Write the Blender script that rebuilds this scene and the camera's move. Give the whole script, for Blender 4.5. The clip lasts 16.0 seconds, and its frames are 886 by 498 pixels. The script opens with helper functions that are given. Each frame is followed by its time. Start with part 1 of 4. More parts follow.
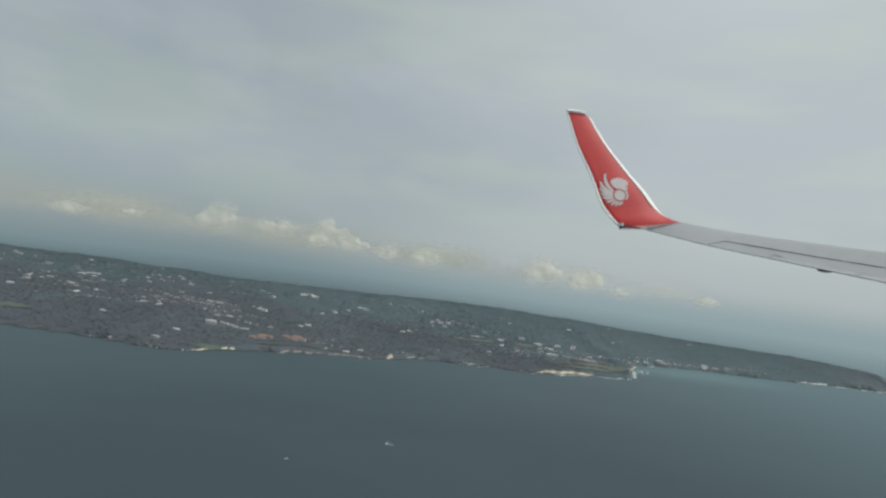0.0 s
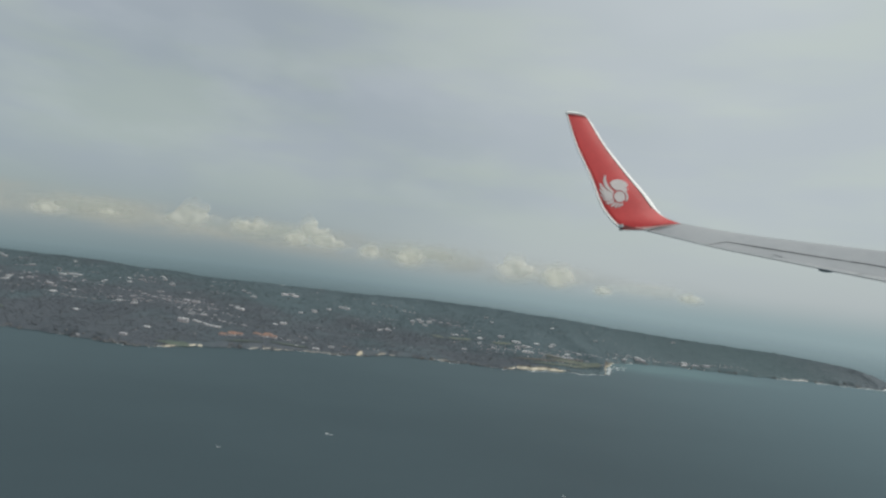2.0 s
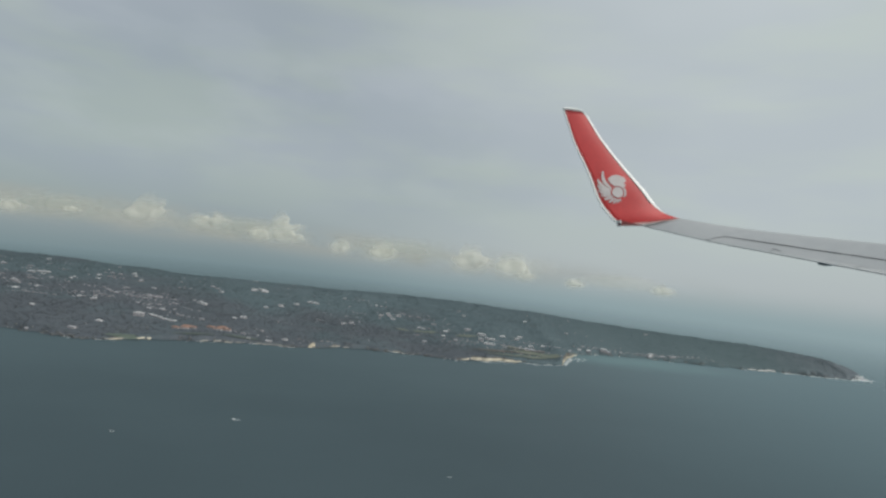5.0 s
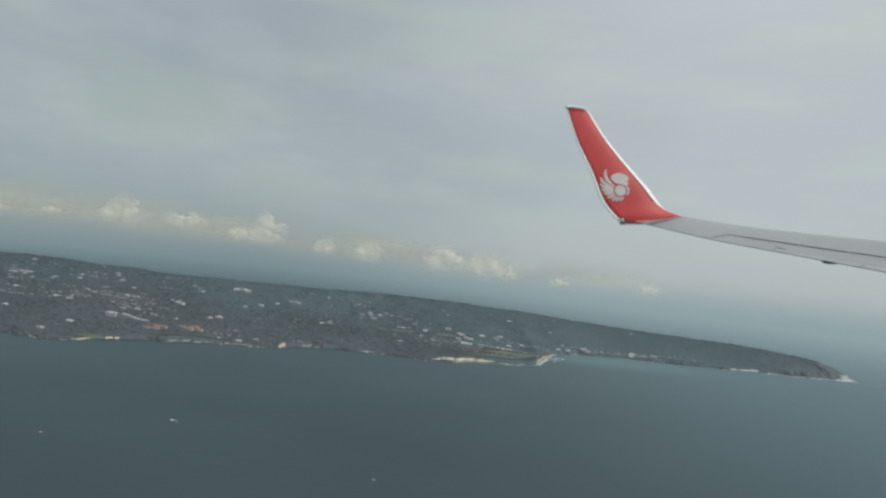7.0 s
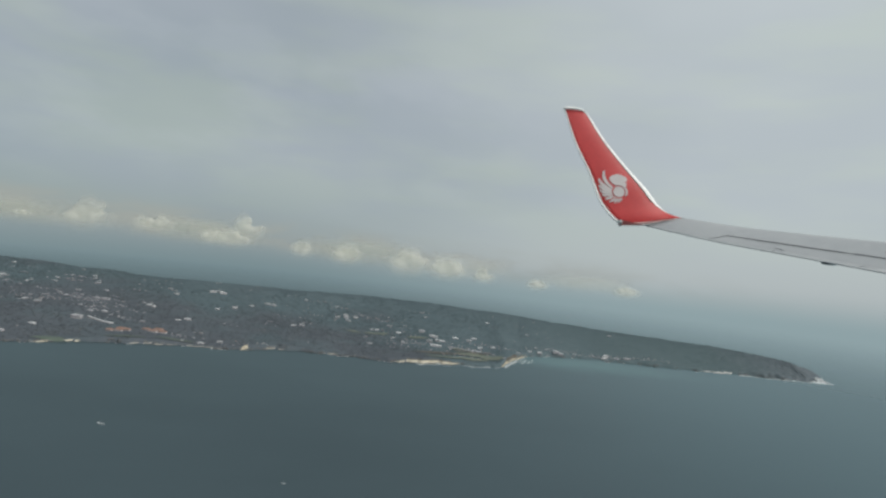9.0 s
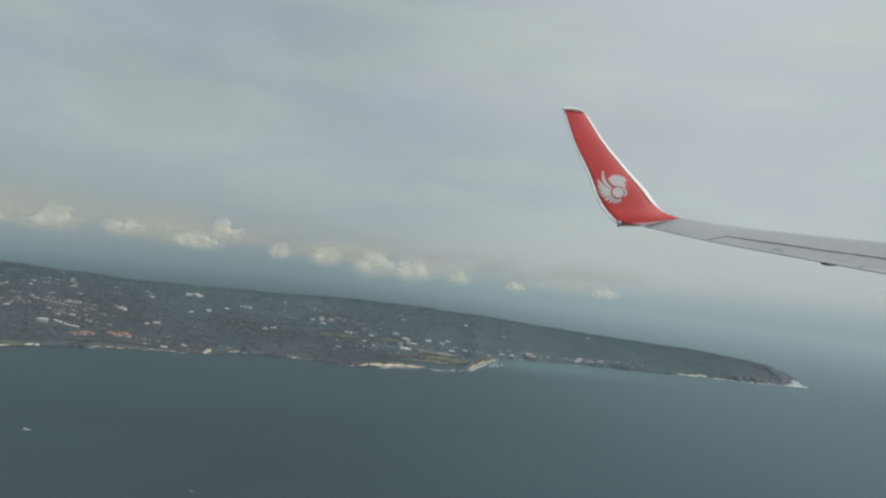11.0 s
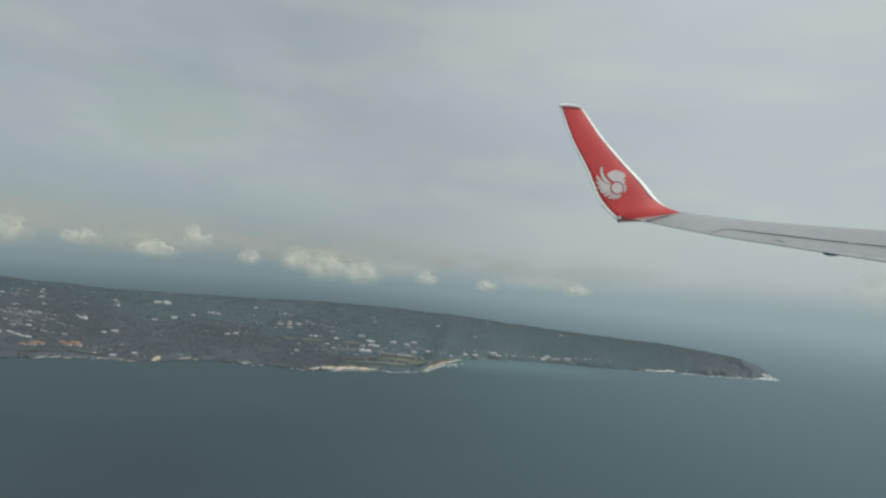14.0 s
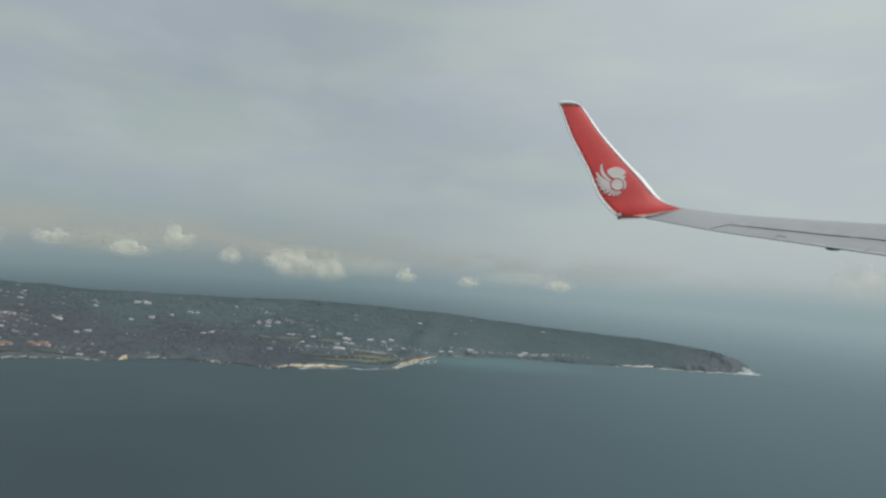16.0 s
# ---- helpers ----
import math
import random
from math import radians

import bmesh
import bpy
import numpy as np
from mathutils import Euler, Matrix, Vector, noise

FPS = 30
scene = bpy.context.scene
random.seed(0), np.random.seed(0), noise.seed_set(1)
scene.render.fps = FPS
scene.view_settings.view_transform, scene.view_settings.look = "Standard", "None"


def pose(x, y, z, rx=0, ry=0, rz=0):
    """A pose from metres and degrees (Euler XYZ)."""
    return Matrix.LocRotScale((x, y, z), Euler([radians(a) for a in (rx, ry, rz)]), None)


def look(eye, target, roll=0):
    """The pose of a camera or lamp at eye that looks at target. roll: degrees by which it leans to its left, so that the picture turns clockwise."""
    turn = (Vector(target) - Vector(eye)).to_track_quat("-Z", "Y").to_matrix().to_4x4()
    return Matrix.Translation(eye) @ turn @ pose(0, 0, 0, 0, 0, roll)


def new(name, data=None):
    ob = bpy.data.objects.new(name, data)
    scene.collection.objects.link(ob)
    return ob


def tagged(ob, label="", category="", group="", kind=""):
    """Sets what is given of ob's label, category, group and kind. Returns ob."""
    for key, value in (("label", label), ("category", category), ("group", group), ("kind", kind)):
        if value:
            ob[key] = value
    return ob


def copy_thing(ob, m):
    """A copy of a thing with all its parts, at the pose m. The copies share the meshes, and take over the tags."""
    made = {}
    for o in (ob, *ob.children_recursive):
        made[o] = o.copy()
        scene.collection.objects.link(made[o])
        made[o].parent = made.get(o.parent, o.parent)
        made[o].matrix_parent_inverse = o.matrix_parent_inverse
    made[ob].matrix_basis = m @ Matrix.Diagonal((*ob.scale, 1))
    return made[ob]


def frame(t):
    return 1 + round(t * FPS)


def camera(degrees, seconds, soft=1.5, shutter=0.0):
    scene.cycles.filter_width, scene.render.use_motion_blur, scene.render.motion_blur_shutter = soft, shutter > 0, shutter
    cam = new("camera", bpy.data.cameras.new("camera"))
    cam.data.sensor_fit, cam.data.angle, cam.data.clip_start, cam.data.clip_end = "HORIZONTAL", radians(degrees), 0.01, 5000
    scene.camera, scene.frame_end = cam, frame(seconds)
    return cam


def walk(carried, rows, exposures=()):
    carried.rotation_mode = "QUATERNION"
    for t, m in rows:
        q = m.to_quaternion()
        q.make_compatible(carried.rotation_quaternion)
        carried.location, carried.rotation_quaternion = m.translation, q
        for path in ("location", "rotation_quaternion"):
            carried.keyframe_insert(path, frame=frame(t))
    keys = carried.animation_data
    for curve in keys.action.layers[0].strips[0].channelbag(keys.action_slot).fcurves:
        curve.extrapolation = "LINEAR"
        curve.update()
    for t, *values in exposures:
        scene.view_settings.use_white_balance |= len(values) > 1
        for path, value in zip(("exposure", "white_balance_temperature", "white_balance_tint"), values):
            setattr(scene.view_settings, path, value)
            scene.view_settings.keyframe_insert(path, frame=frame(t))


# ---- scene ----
cam = camera(73.5, 16.0, soft=2.6)
PATH = [
    (0, (-1.123, 1.631, 99.722), (-1.130, 3.231, 99.756), 6.7),
    (0.5, (8.413, 1.860, 99.221), (8.402, 3.460, 99.250), 6.7),
    (1, (17.595, 0.966, 98.590), (17.580, 2.566, 98.622), 6.6),
    (1.5, (26.639, 0.308, 97.686), (26.619, 1.908, 97.722), 6.5),
    (2, (35.888, 0.263, 96.430), (35.863, 1.862, 96.473), 6.3),
    (2.5, (45.697, 0.166, 94.322), (45.669, 1.765, 94.358), 6.2),
    (3, (55.391, -0.777, 92.060), (55.359, 0.822, 92.099), 6.2),
    (3.5, (64.599, -1.499, 90.858), (64.562, 0.099, 90.895), 6.0),
    (4, (73.872, -1.350, 90.983), (73.833, 0.249, 91.019), 5.9),
    (6.5, (119.212, 5.046, 100.347), (119.150, 6.645, 100.390), 5.5),
    (7, (129.215, 5.230, 98.895), (129.147, 6.828, 98.928), 5.6),
    (7.5, (140.511, 5.398, 98.194), (140.442, 6.997, 98.229), 5.8),
    (8, (151.270, 6.571, 99.118), (151.197, 8.170, 99.152), 5.8),
    (8.5, (160.986, 7.410, 101.325), (160.907, 9.008, 101.358), 5.6),
    (9, (171.008, 8.505, 103.326), (170.925, 10.102, 103.362), 5.5),
    (11.3, (219.233, 14.510, 109.587), (219.131, 16.106, 109.624), 5.3),
    (11.5, (223.348, 15.527, 109.566), (223.243, 17.123, 109.598), 5.1),
    (12, (233.032, 18.018, 109.050), (232.923, 19.614, 109.088), 2.9),
    (12.5, (243.188, 19.837, 109.127), (243.073, 21.433, 109.157), 4.0),
    (13, (253.434, 21.315, 110.211), (253.313, 22.910, 110.245), 3.4),
    (13.5, (263.797, 23.164, 111.641), (263.672, 24.759, 111.675), 3.8),
    (14, (273.255, 25.447, 112.589), (273.127, 27.042, 112.627), 3.8),
    (14.5, (283.468, 28.271, 113.106), (283.338, 29.865, 113.153), 3.1),
    (15, (293.217, 31.106, 113.004), (293.078, 32.699, 113.041), 3.1),
    (15.5, (302.282, 32.453, 111.822), (302.138, 34.046, 111.857), 3.2),
    (16, (311.440, 34.427, 110.884), (311.294, 36.020, 110.920), 3.2),
]
walk(cam, [(t, look(eye, target, roll)) for t, eye, target, roll in PATH])

# ---- world, sun, exposure ----
scene.view_settings.exposure = 0.0
world = bpy.data.worlds.new("overcast_sky")
scene.world = world
world.use_nodes = True


class Nodes:
    """A short way to write node trees."""

    def __init__(self, tree):
        self.tree = tree
        tree.nodes.clear()

    def add(self, kind, values=None, **settings):
        n = self.tree.nodes.new(kind)
        if "operation" in settings:
            n.operation = settings["operation"]
        if "data_type" in settings:
            n.data_type = settings["data_type"]
        if "interpolation_type" in settings:
            n.interpolation_type = settings["interpolation_type"]
        if "sky_type" in settings:
            n.sky_type, n.sun_disc = settings["sky_type"], settings["sun_disc"]
            n.sun_elevation, n.sun_rotation = settings["sun_elevation"], settings["sun_rotation"]
        for key, value in (values or {}).items():
            if isinstance(value, bpy.types.NodeSocket):
                self.tree.links.new(value, n.inputs[key])
            else:
                n.inputs[key].default_value = value
        return n

    def math(self, op, a, b=0.0, c=0.0):
        return self.add("ShaderNodeMath", {0: a, 1: b, 2: c}, operation=op).outputs[0]

    def noise(self, vector, scale, detail=4.0, rough=0.55):
        return self.add("ShaderNodeTexNoise", {"Vector": vector, "Scale": scale, "Detail": detail, "Roughness": rough}).outputs[0]

    def span(self, value, a, b, c=0.0, d=1.0):
        return self.add("ShaderNodeMapRange", {0: value, 1: a, 2: b, 3: c, 4: d}, interpolation_type="SMOOTHSTEP").outputs[0]

    def mix(self, fac, a, b):
        n = self.add("ShaderNodeMix", data_type="RGBA")
        for i, value in ((0, fac), (6, a), (7, b)):
            if isinstance(value, bpy.types.NodeSocket):
                self.tree.links.new(value, n.inputs[i])
            else:
                n.inputs[i].default_value = value if i == 0 or len(value) == 4 else (*value, 1)
        return n.outputs[2]


def build_sky():
    k = Nodes(world.node_tree)
    way = k.add("ShaderNodeTexCoord").outputs["Generated"]
    xyz = k.add("ShaderNodeSeparateXYZ", {0: way})
    up = xyz.outputs["Z"]
    blue = k.add("ShaderNodeTexSky", sky_type="NISHITA", sun_disc=False, sun_elevation=radians(38),
                 sun_rotation=radians(118)).outputs[0]
    # flattened coordinates: the deck is drawn out along the horizon
    flat = k.add("ShaderNodeMapping", {"Vector": way, "Scale": (1.0, 1.0, 2.2)}).outputs[0]
    big = k.noise(flat, 2.6, 2.0, 0.45)
    fine = k.noise(flat, 7.0, 4.0, 0.5)
    streak = k.noise(k.add("ShaderNodeMapping", {"Vector": way, "Location": (0.3, 0.1, 0.0), "Scale": (1.0, 1.0, 4.0)}).outputs[0], 3.4, 3.0, 0.5)
    # the deck is thinner and brighter towards the hidden sun
    glow = k.add("ShaderNodeVectorMath", {0: way, 1: (0.72, 0.42, 0.55)}, operation="DOT_PRODUCT").outputs["Value"]
    dull = k.mix(k.span(big, 0.34, 0.68), (0.284, 0.346, 0.360), (0.360, 0.412, 0.438))
    pale = k.mix(k.span(big, 0.34, 0.68), (0.600, 0.668, 0.662), (0.668, 0.732, 0.726))
    grey = k.mix(k.span(glow, 0.30, 0.90), dull, pale)
    warm = k.mix(k.span(streak, 0.36, 0.66), (0.400, 0.442, 0.498), (0.462, 0.522, 0.476))
    deck = k.mix(k.span(up, 0.75, 0.12), k.mix(0.25, grey, warm), k.mix(0.55, grey, warm))
    deck = k.mix(k.math("MULTIPLY", k.span(fine, 0.45, 0.7), 0.18), deck, (0.51, 0.56, 0.58))
    # a long bank of thin yellowish cloud low over the sea
    level = k.math("ADD", k.math("SUBTRACT", up, 0.004), k.math("MULTIPLY", xyz.outputs["X"], 0.041))
    tuft = k.noise(k.add("ShaderNodeMapping", {"Vector": way, "Scale": (1.0, 1.0, 3.0)}).outputs[0], 9.0, 4.0, 0.5)
    bank = k.math("MULTIPLY", k.span(k.math("ABSOLUTE", level), 0.038, 0.004), k.span(tuft, 0.36, 0.62, 0.15, 0.85))
    mist = k.mix(k.span(up, 0.17, -0.02), deck, k.mix(k.span(glow, 0.10, 0.62), (0.258, 0.322, 0.345), (0.446, 0.503, 0.522)))
    mist = k.mix(k.math("MULTIPLY", bank, k.span(glow, 0.75, 0.35, 0.12, 1.0)), mist, (0.345, 0.370, 0.350))
    rim = k.mix(k.span(glow, 0.10, 0.62), (0.184, 0.266, 0.294), (0.286, 0.384, 0.412))
    deep = k.mix(k.span(up, 0.010, -0.046), mist, rim)
    deep = k.mix(k.span(up, -0.10, -0.40), deep, (0.10, 0.145, 0.168))
    back = k.add("ShaderNodeBackground", {"Color": deep, "Strength": 1.0})
    clear = k.add("ShaderNodeBackground", {"Color": blue, "Strength": 0.08})
    both = k.add("ShaderNodeMixShader", {0: 0.9, 1: clear.outputs[0], 2: back.outputs[0]})
    k.add("ShaderNodeOutputWorld", {0: both.outputs[0]})


build_sky()
sun = new("sun", bpy.data.lights.new("sun", "SUN"))
sun.data.energy, sun.data.angle, sun.data.color = 3.1, radians(60), (1.0, 0.965, 0.90)
sun.matrix_world = look((0, 0, 0), (-0.76, 0.40, -0.76))


# ---- materials ----
def material(name, low, high, rough=0.8, scale=0.1, metal=0.0, bump=0.0, bump_scale=0.5, island=0.0, random_tone=0.0, spec=0.5, coat=0.0):
    """A painted or natural surface: two tones mixed by noise at two scales, with fine relief."""
    m = bpy.data.materials.new(name)
    m.use_nodes = True
    k = Nodes(m.node_tree)
    place = k.add("ShaderNodeTexCoord").outputs["Object"]
    fac = k.math("ADD", k.math("MULTIPLY", k.noise(place, scale, 4), 0.6), k.math("MULTIPLY", k.noise(place, scale * 7, 3), 0.4))
    fac = k.span(fac, 0.36, 0.64)
    if island:
        fac = k.math("ADD", k.math("MULTIPLY", fac, 1 - island),
                     k.math("MULTIPLY", k.add("ShaderNodeNewGeometry").outputs["Random Per Island"], island))
    if random_tone:
        fac = k.math("ADD", k.math("MULTIPLY", fac, 1 - random_tone),
                     k.math("MULTIPLY", k.add("ShaderNodeObjectInfo").outputs["Random"], random_tone))
    tone = k.mix(fac, low, high)
    p = k.add("ShaderNodeBsdfPrincipled", {"Base Color": tone, "Roughness": rough, "Metallic": metal, "Specular IOR Level": spec, "Coat Weight": coat})
    if bump:
        b = k.add("ShaderNodeBump", {"Height": k.noise(place, bump_scale, 5), "Strength": bump, "Distance": 1.0})
        k.tree.links.new(b.outputs[0], p.inputs["Normal"])
    k.add("ShaderNodeOutputMaterial", {0: p.outputs[0]})
    return m


def sea_material():
    m = bpy.data.materials.new("sea_water")
    m.use_nodes = True
    k = Nodes(m.node_tree)
    place = k.add("ShaderNodeTexCoord").outputs["Object"]
    patch = k.noise(k.add("ShaderNodeMapping", {"Vector": place, "Scale": (0.6, 1.0, 1.0)}).outputs[0], 0.006, 4)
    tone = k.mix(k.span(patch, 0.35, 0.65), (0.026, 0.040, 0.046), (0.033, 0.050, 0.057))
    # reflection of the brighter eastern sky, painted into the water's colour towards the headland
    east_shine = k.span(k.add("ShaderNodeSeparateXYZ", {0: place}).outputs["X"], 80.0, 540.0)
    tone = k.mix(east_shine, tone, (0.050, 0.086, 0.100))
    # shallow turquoise water over the sand of the bay
    reef = k.add("ShaderNodeVectorMath", {0: place, 1: (300.0, 716.0, 0.0)}, operation="SUBTRACT").outputs[0]
    reef = k.add("ShaderNodeVectorMath", {0: k.add("ShaderNodeMapping", {"Vector": reef, "Scale": (0.008, 0.020, 1)}).outputs[0]}, operation="LENGTH").outputs["Value"]
    edge = k.math("ADD", reef, k.math("MULTIPLY", k.math("SUBTRACT", k.noise(place, 0.03, 4), 0.5), 0.9))
    tone = k.mix(k.math("MULTIPLY", k.span(edge, 1.5, 0.1), 0.62), tone, (0.085, 0.160, 0.162))
    wave = k.math("ADD", k.noise(k.add("ShaderNodeMapping", {"Vector": place, "Scale": (0.5, 1.0, 1.0)}).outputs[0], 0.12, 6, 0.6),
                  k.math("MULTIPLY", k.noise(place, 0.9, 4), 0.25))
    b = k.add("ShaderNodeBump", {"Height": wave, "Strength": 0.18, "Distance": 2.0})
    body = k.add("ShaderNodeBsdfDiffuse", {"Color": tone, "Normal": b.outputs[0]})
    sheen = k.add("ShaderNodeBsdfGlossy", {"Color": (0.80, 0.93, 1.0, 1.0), "Roughness": 0.42, "Normal": b.outputs[0]})
    p = k.add("ShaderNodeMixShader", {0: 0.09, 1: body.outputs[0], 2: sheen.outputs[0]})
    # far mist imitated by fading the water to clear: the sight is longest to the west and shortest to the brighter east
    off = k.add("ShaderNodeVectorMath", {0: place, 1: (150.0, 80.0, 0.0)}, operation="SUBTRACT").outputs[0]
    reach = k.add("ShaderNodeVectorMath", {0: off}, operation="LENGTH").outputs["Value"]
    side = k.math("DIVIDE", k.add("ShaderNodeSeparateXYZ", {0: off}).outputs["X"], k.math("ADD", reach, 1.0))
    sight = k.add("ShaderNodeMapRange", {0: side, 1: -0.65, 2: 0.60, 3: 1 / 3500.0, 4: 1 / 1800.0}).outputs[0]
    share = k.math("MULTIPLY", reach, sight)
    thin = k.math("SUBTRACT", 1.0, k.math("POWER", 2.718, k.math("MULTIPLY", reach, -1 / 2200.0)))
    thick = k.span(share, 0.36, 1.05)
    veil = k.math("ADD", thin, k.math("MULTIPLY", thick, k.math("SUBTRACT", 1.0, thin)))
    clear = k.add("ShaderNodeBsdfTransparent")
    # the backdrop's haze colour shows through the faded water
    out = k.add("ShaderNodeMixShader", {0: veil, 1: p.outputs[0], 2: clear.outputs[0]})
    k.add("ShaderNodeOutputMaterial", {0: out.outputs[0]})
    return m


def land_material():
    m = bpy.data.materials.new("scrub_land")
    m.use_nodes = True
    k = Nodes(m.node_tree)
    place = k.add("ShaderNodeTexCoord").outputs["Object"]
    east = k.span(k.add("ShaderNodeSeparateXYZ", {0: place}).outputs["X"], 20.0, 260.0)
    wide = k.math("SUBTRACT", k.noise(place, 0.009, 4), k.math("MULTIPLY", east, 0.3))
    fine = k.noise(place, 0.14, 5, 0.65)
    # blue-grey distance haze is mixed into these ground colours
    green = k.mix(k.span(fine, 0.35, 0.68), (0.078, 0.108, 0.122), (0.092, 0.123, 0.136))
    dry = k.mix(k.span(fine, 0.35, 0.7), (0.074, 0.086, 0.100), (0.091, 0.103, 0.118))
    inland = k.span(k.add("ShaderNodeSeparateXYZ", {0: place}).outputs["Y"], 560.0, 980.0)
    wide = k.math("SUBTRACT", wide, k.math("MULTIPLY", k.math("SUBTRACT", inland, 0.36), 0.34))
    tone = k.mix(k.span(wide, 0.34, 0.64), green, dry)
    bare = k.span(k.math("ADD", k.noise(place, 0.035, 3), k.math("MULTIPLY", fine, 0.4)), 0.86, 0.98)
    tone = k.mix(k.math("MULTIPLY", bare, 0.7), tone, (0.120, 0.126, 0.132))
    # even eastern tone with the haze kept in its colour
    hazy_ground = k.mix(k.span(fine, 0.35, 0.68), (0.080, 0.112, 0.122), (0.092, 0.125, 0.134))
    tone = k.mix(k.span(k.add("ShaderNodeSeparateXYZ", {0: place}).outputs["X"], 150.0, 460.0), tone, hazy_ground)
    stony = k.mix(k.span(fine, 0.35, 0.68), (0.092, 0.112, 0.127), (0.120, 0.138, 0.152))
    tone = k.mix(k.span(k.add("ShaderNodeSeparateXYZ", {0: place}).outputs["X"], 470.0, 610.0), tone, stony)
    rugged = k.span(k.add("ShaderNodeSeparateXYZ", {0: place}).outputs["X"], 150.0, 400.0, 0.22, 0.05)
    b = k.add("ShaderNodeBump", {"Height": fine, "Strength": rugged, "Distance": 1.5})
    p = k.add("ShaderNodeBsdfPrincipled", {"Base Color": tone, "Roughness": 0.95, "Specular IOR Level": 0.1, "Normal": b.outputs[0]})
    k.add("ShaderNodeOutputMaterial", {0: p.outputs[0]})
    return m


def cloud_material(name="cloud_vapour", most=0.46, tint=(0.97, 0.955, 0.85)):
    """White vapour, dense in the core and thin and ragged at the fringe."""
    m = bpy.data.materials.new(name)
    m.use_nodes = True
    k = Nodes(m.node_tree)
    co = k.add("ShaderNodeTexCoord")
    box, place = co.outputs["Generated"], co.outputs["Object"]
    off = k.add("ShaderNodeVectorMath", {0: box, 1: (0.5, 0.5, 0.5)}, operation="SUBTRACT").outputs[0]
    off = k.add("ShaderNodeMapping", {"Vector": off, "Scale": (2.0, 0.0, 2.0)}).outputs[0]
    r = k.add("ShaderNodeVectorMath", {0: off}, operation="LENGTH").outputs["Value"]
    torn = k.math("SUBTRACT", k.noise(place, 0.07, 4, 0.5), 0.5)
    dense = k.math("ADD", k.span(r, 1.0, 0.2, 0.0, most), k.math("MULTIPLY", torn, most * 0.9))
    rise = k.span(k.add("ShaderNodeSeparateXYZ", {0: box}).outputs["Z"], 0.0, 0.6, 0.05, 1.0)
    dense = k.add("ShaderNodeClamp", {0: k.math("MULTIPLY", dense, rise), 1: 0.0, 2: most}).outputs[0]
    white = k.add("ShaderNodeBsdfDiffuse", {"Color": (*tint, 1)})
    thin = k.add("ShaderNodeBsdfTranslucent", {"Color": (*tint, 1)})
    body = k.add("ShaderNodeMixShader", {0: 0.5, 1: white.outputs[0], 2: thin.outputs[0]})
    clear = k.add("ShaderNodeBsdfTransparent")
    out = k.add("ShaderNodeMixShader", {0: dense, 1: clear.outputs[0], 2: body.outputs[0]})
    k.add("ShaderNodeOutputMaterial", {0: out.outputs[0]})
    return m


def canopy_material():
    """Tree crowns: green woods with stretches of bare, purplish dry-season branches, with distance haze painted into
    the tones.
    """
    m = bpy.data.materials.new("tree_canopy")
    m.use_nodes = True
    k = Nodes(m.node_tree)
    place = k.add("ShaderNodeTexCoord").outputs["Object"]
    each = k.add("ShaderNodeNewGeometry").outputs["Random Per Island"]
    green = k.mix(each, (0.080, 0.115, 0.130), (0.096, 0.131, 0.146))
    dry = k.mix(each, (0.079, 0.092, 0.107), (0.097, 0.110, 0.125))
    east = k.span(k.add("ShaderNodeSeparateXYZ", {0: place}).outputs["X"], 20.0, 260.0)
    wide = k.math("ADD", k.noise(place, 0.009, 4), k.math("MULTIPLY", each, 0.08))
    wide = k.math("SUBTRACT", wide, k.math("MULTIPLY", east, 0.3))
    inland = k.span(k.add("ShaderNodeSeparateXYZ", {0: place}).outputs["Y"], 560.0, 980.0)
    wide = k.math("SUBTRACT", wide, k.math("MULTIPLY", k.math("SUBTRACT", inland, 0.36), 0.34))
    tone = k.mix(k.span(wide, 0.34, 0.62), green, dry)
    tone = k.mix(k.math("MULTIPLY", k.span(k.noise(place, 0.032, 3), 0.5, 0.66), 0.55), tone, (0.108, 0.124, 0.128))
    # haze over the farther woods, painted as a paler crown colour inland
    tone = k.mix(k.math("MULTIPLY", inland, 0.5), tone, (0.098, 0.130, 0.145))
    # the eastern crowns carry blue-grey haze in their colour too
    hazy_crowns = k.mix(each, (0.082, 0.115, 0.126), (0.094, 0.128, 0.138))
    tone = k.mix(k.span(k.add("ShaderNodeSeparateXYZ", {0: place}).outputs["X"], 150.0, 460.0), tone, hazy_crowns)
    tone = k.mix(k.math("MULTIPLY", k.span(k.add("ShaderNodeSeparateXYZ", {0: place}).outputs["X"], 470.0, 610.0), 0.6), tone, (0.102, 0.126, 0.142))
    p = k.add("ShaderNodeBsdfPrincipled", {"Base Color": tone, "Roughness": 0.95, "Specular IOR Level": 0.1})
    k.add("ShaderNodeOutputMaterial", {0: p.outputs[0]})
    return m


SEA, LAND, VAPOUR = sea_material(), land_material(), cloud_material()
HAZE = cloud_material("thin_vapour", 0.36, (0.80, 0.80, 0.69))
FAINT = cloud_material("faint_vapour", 0.22)
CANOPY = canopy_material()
SAND = material("pale_sand", (0.33, 0.305, 0.24), (0.47, 0.44, 0.36), 0.9, 0.08, bump=0.3)
WHITE_SAND = material("white_sand", (0.40, 0.40, 0.38), (0.58, 0.57, 0.55), 0.9, 0.1)
SHINGLE = material("grey_shingle", (0.17, 0.17, 0.158), (0.30, 0.295, 0.27), 0.9, 0.2)
CLIFF = material("limestone_cliff", (0.22, 0.19, 0.14), (0.50, 0.46, 0.36), 0.9, 0.12, bump=0.6, bump_scale=0.35)
ROCK = material("shore_rock", (0.070, 0.075, 0.080), (0.150, 0.152, 0.152), 0.85, 0.1, island=0.5)
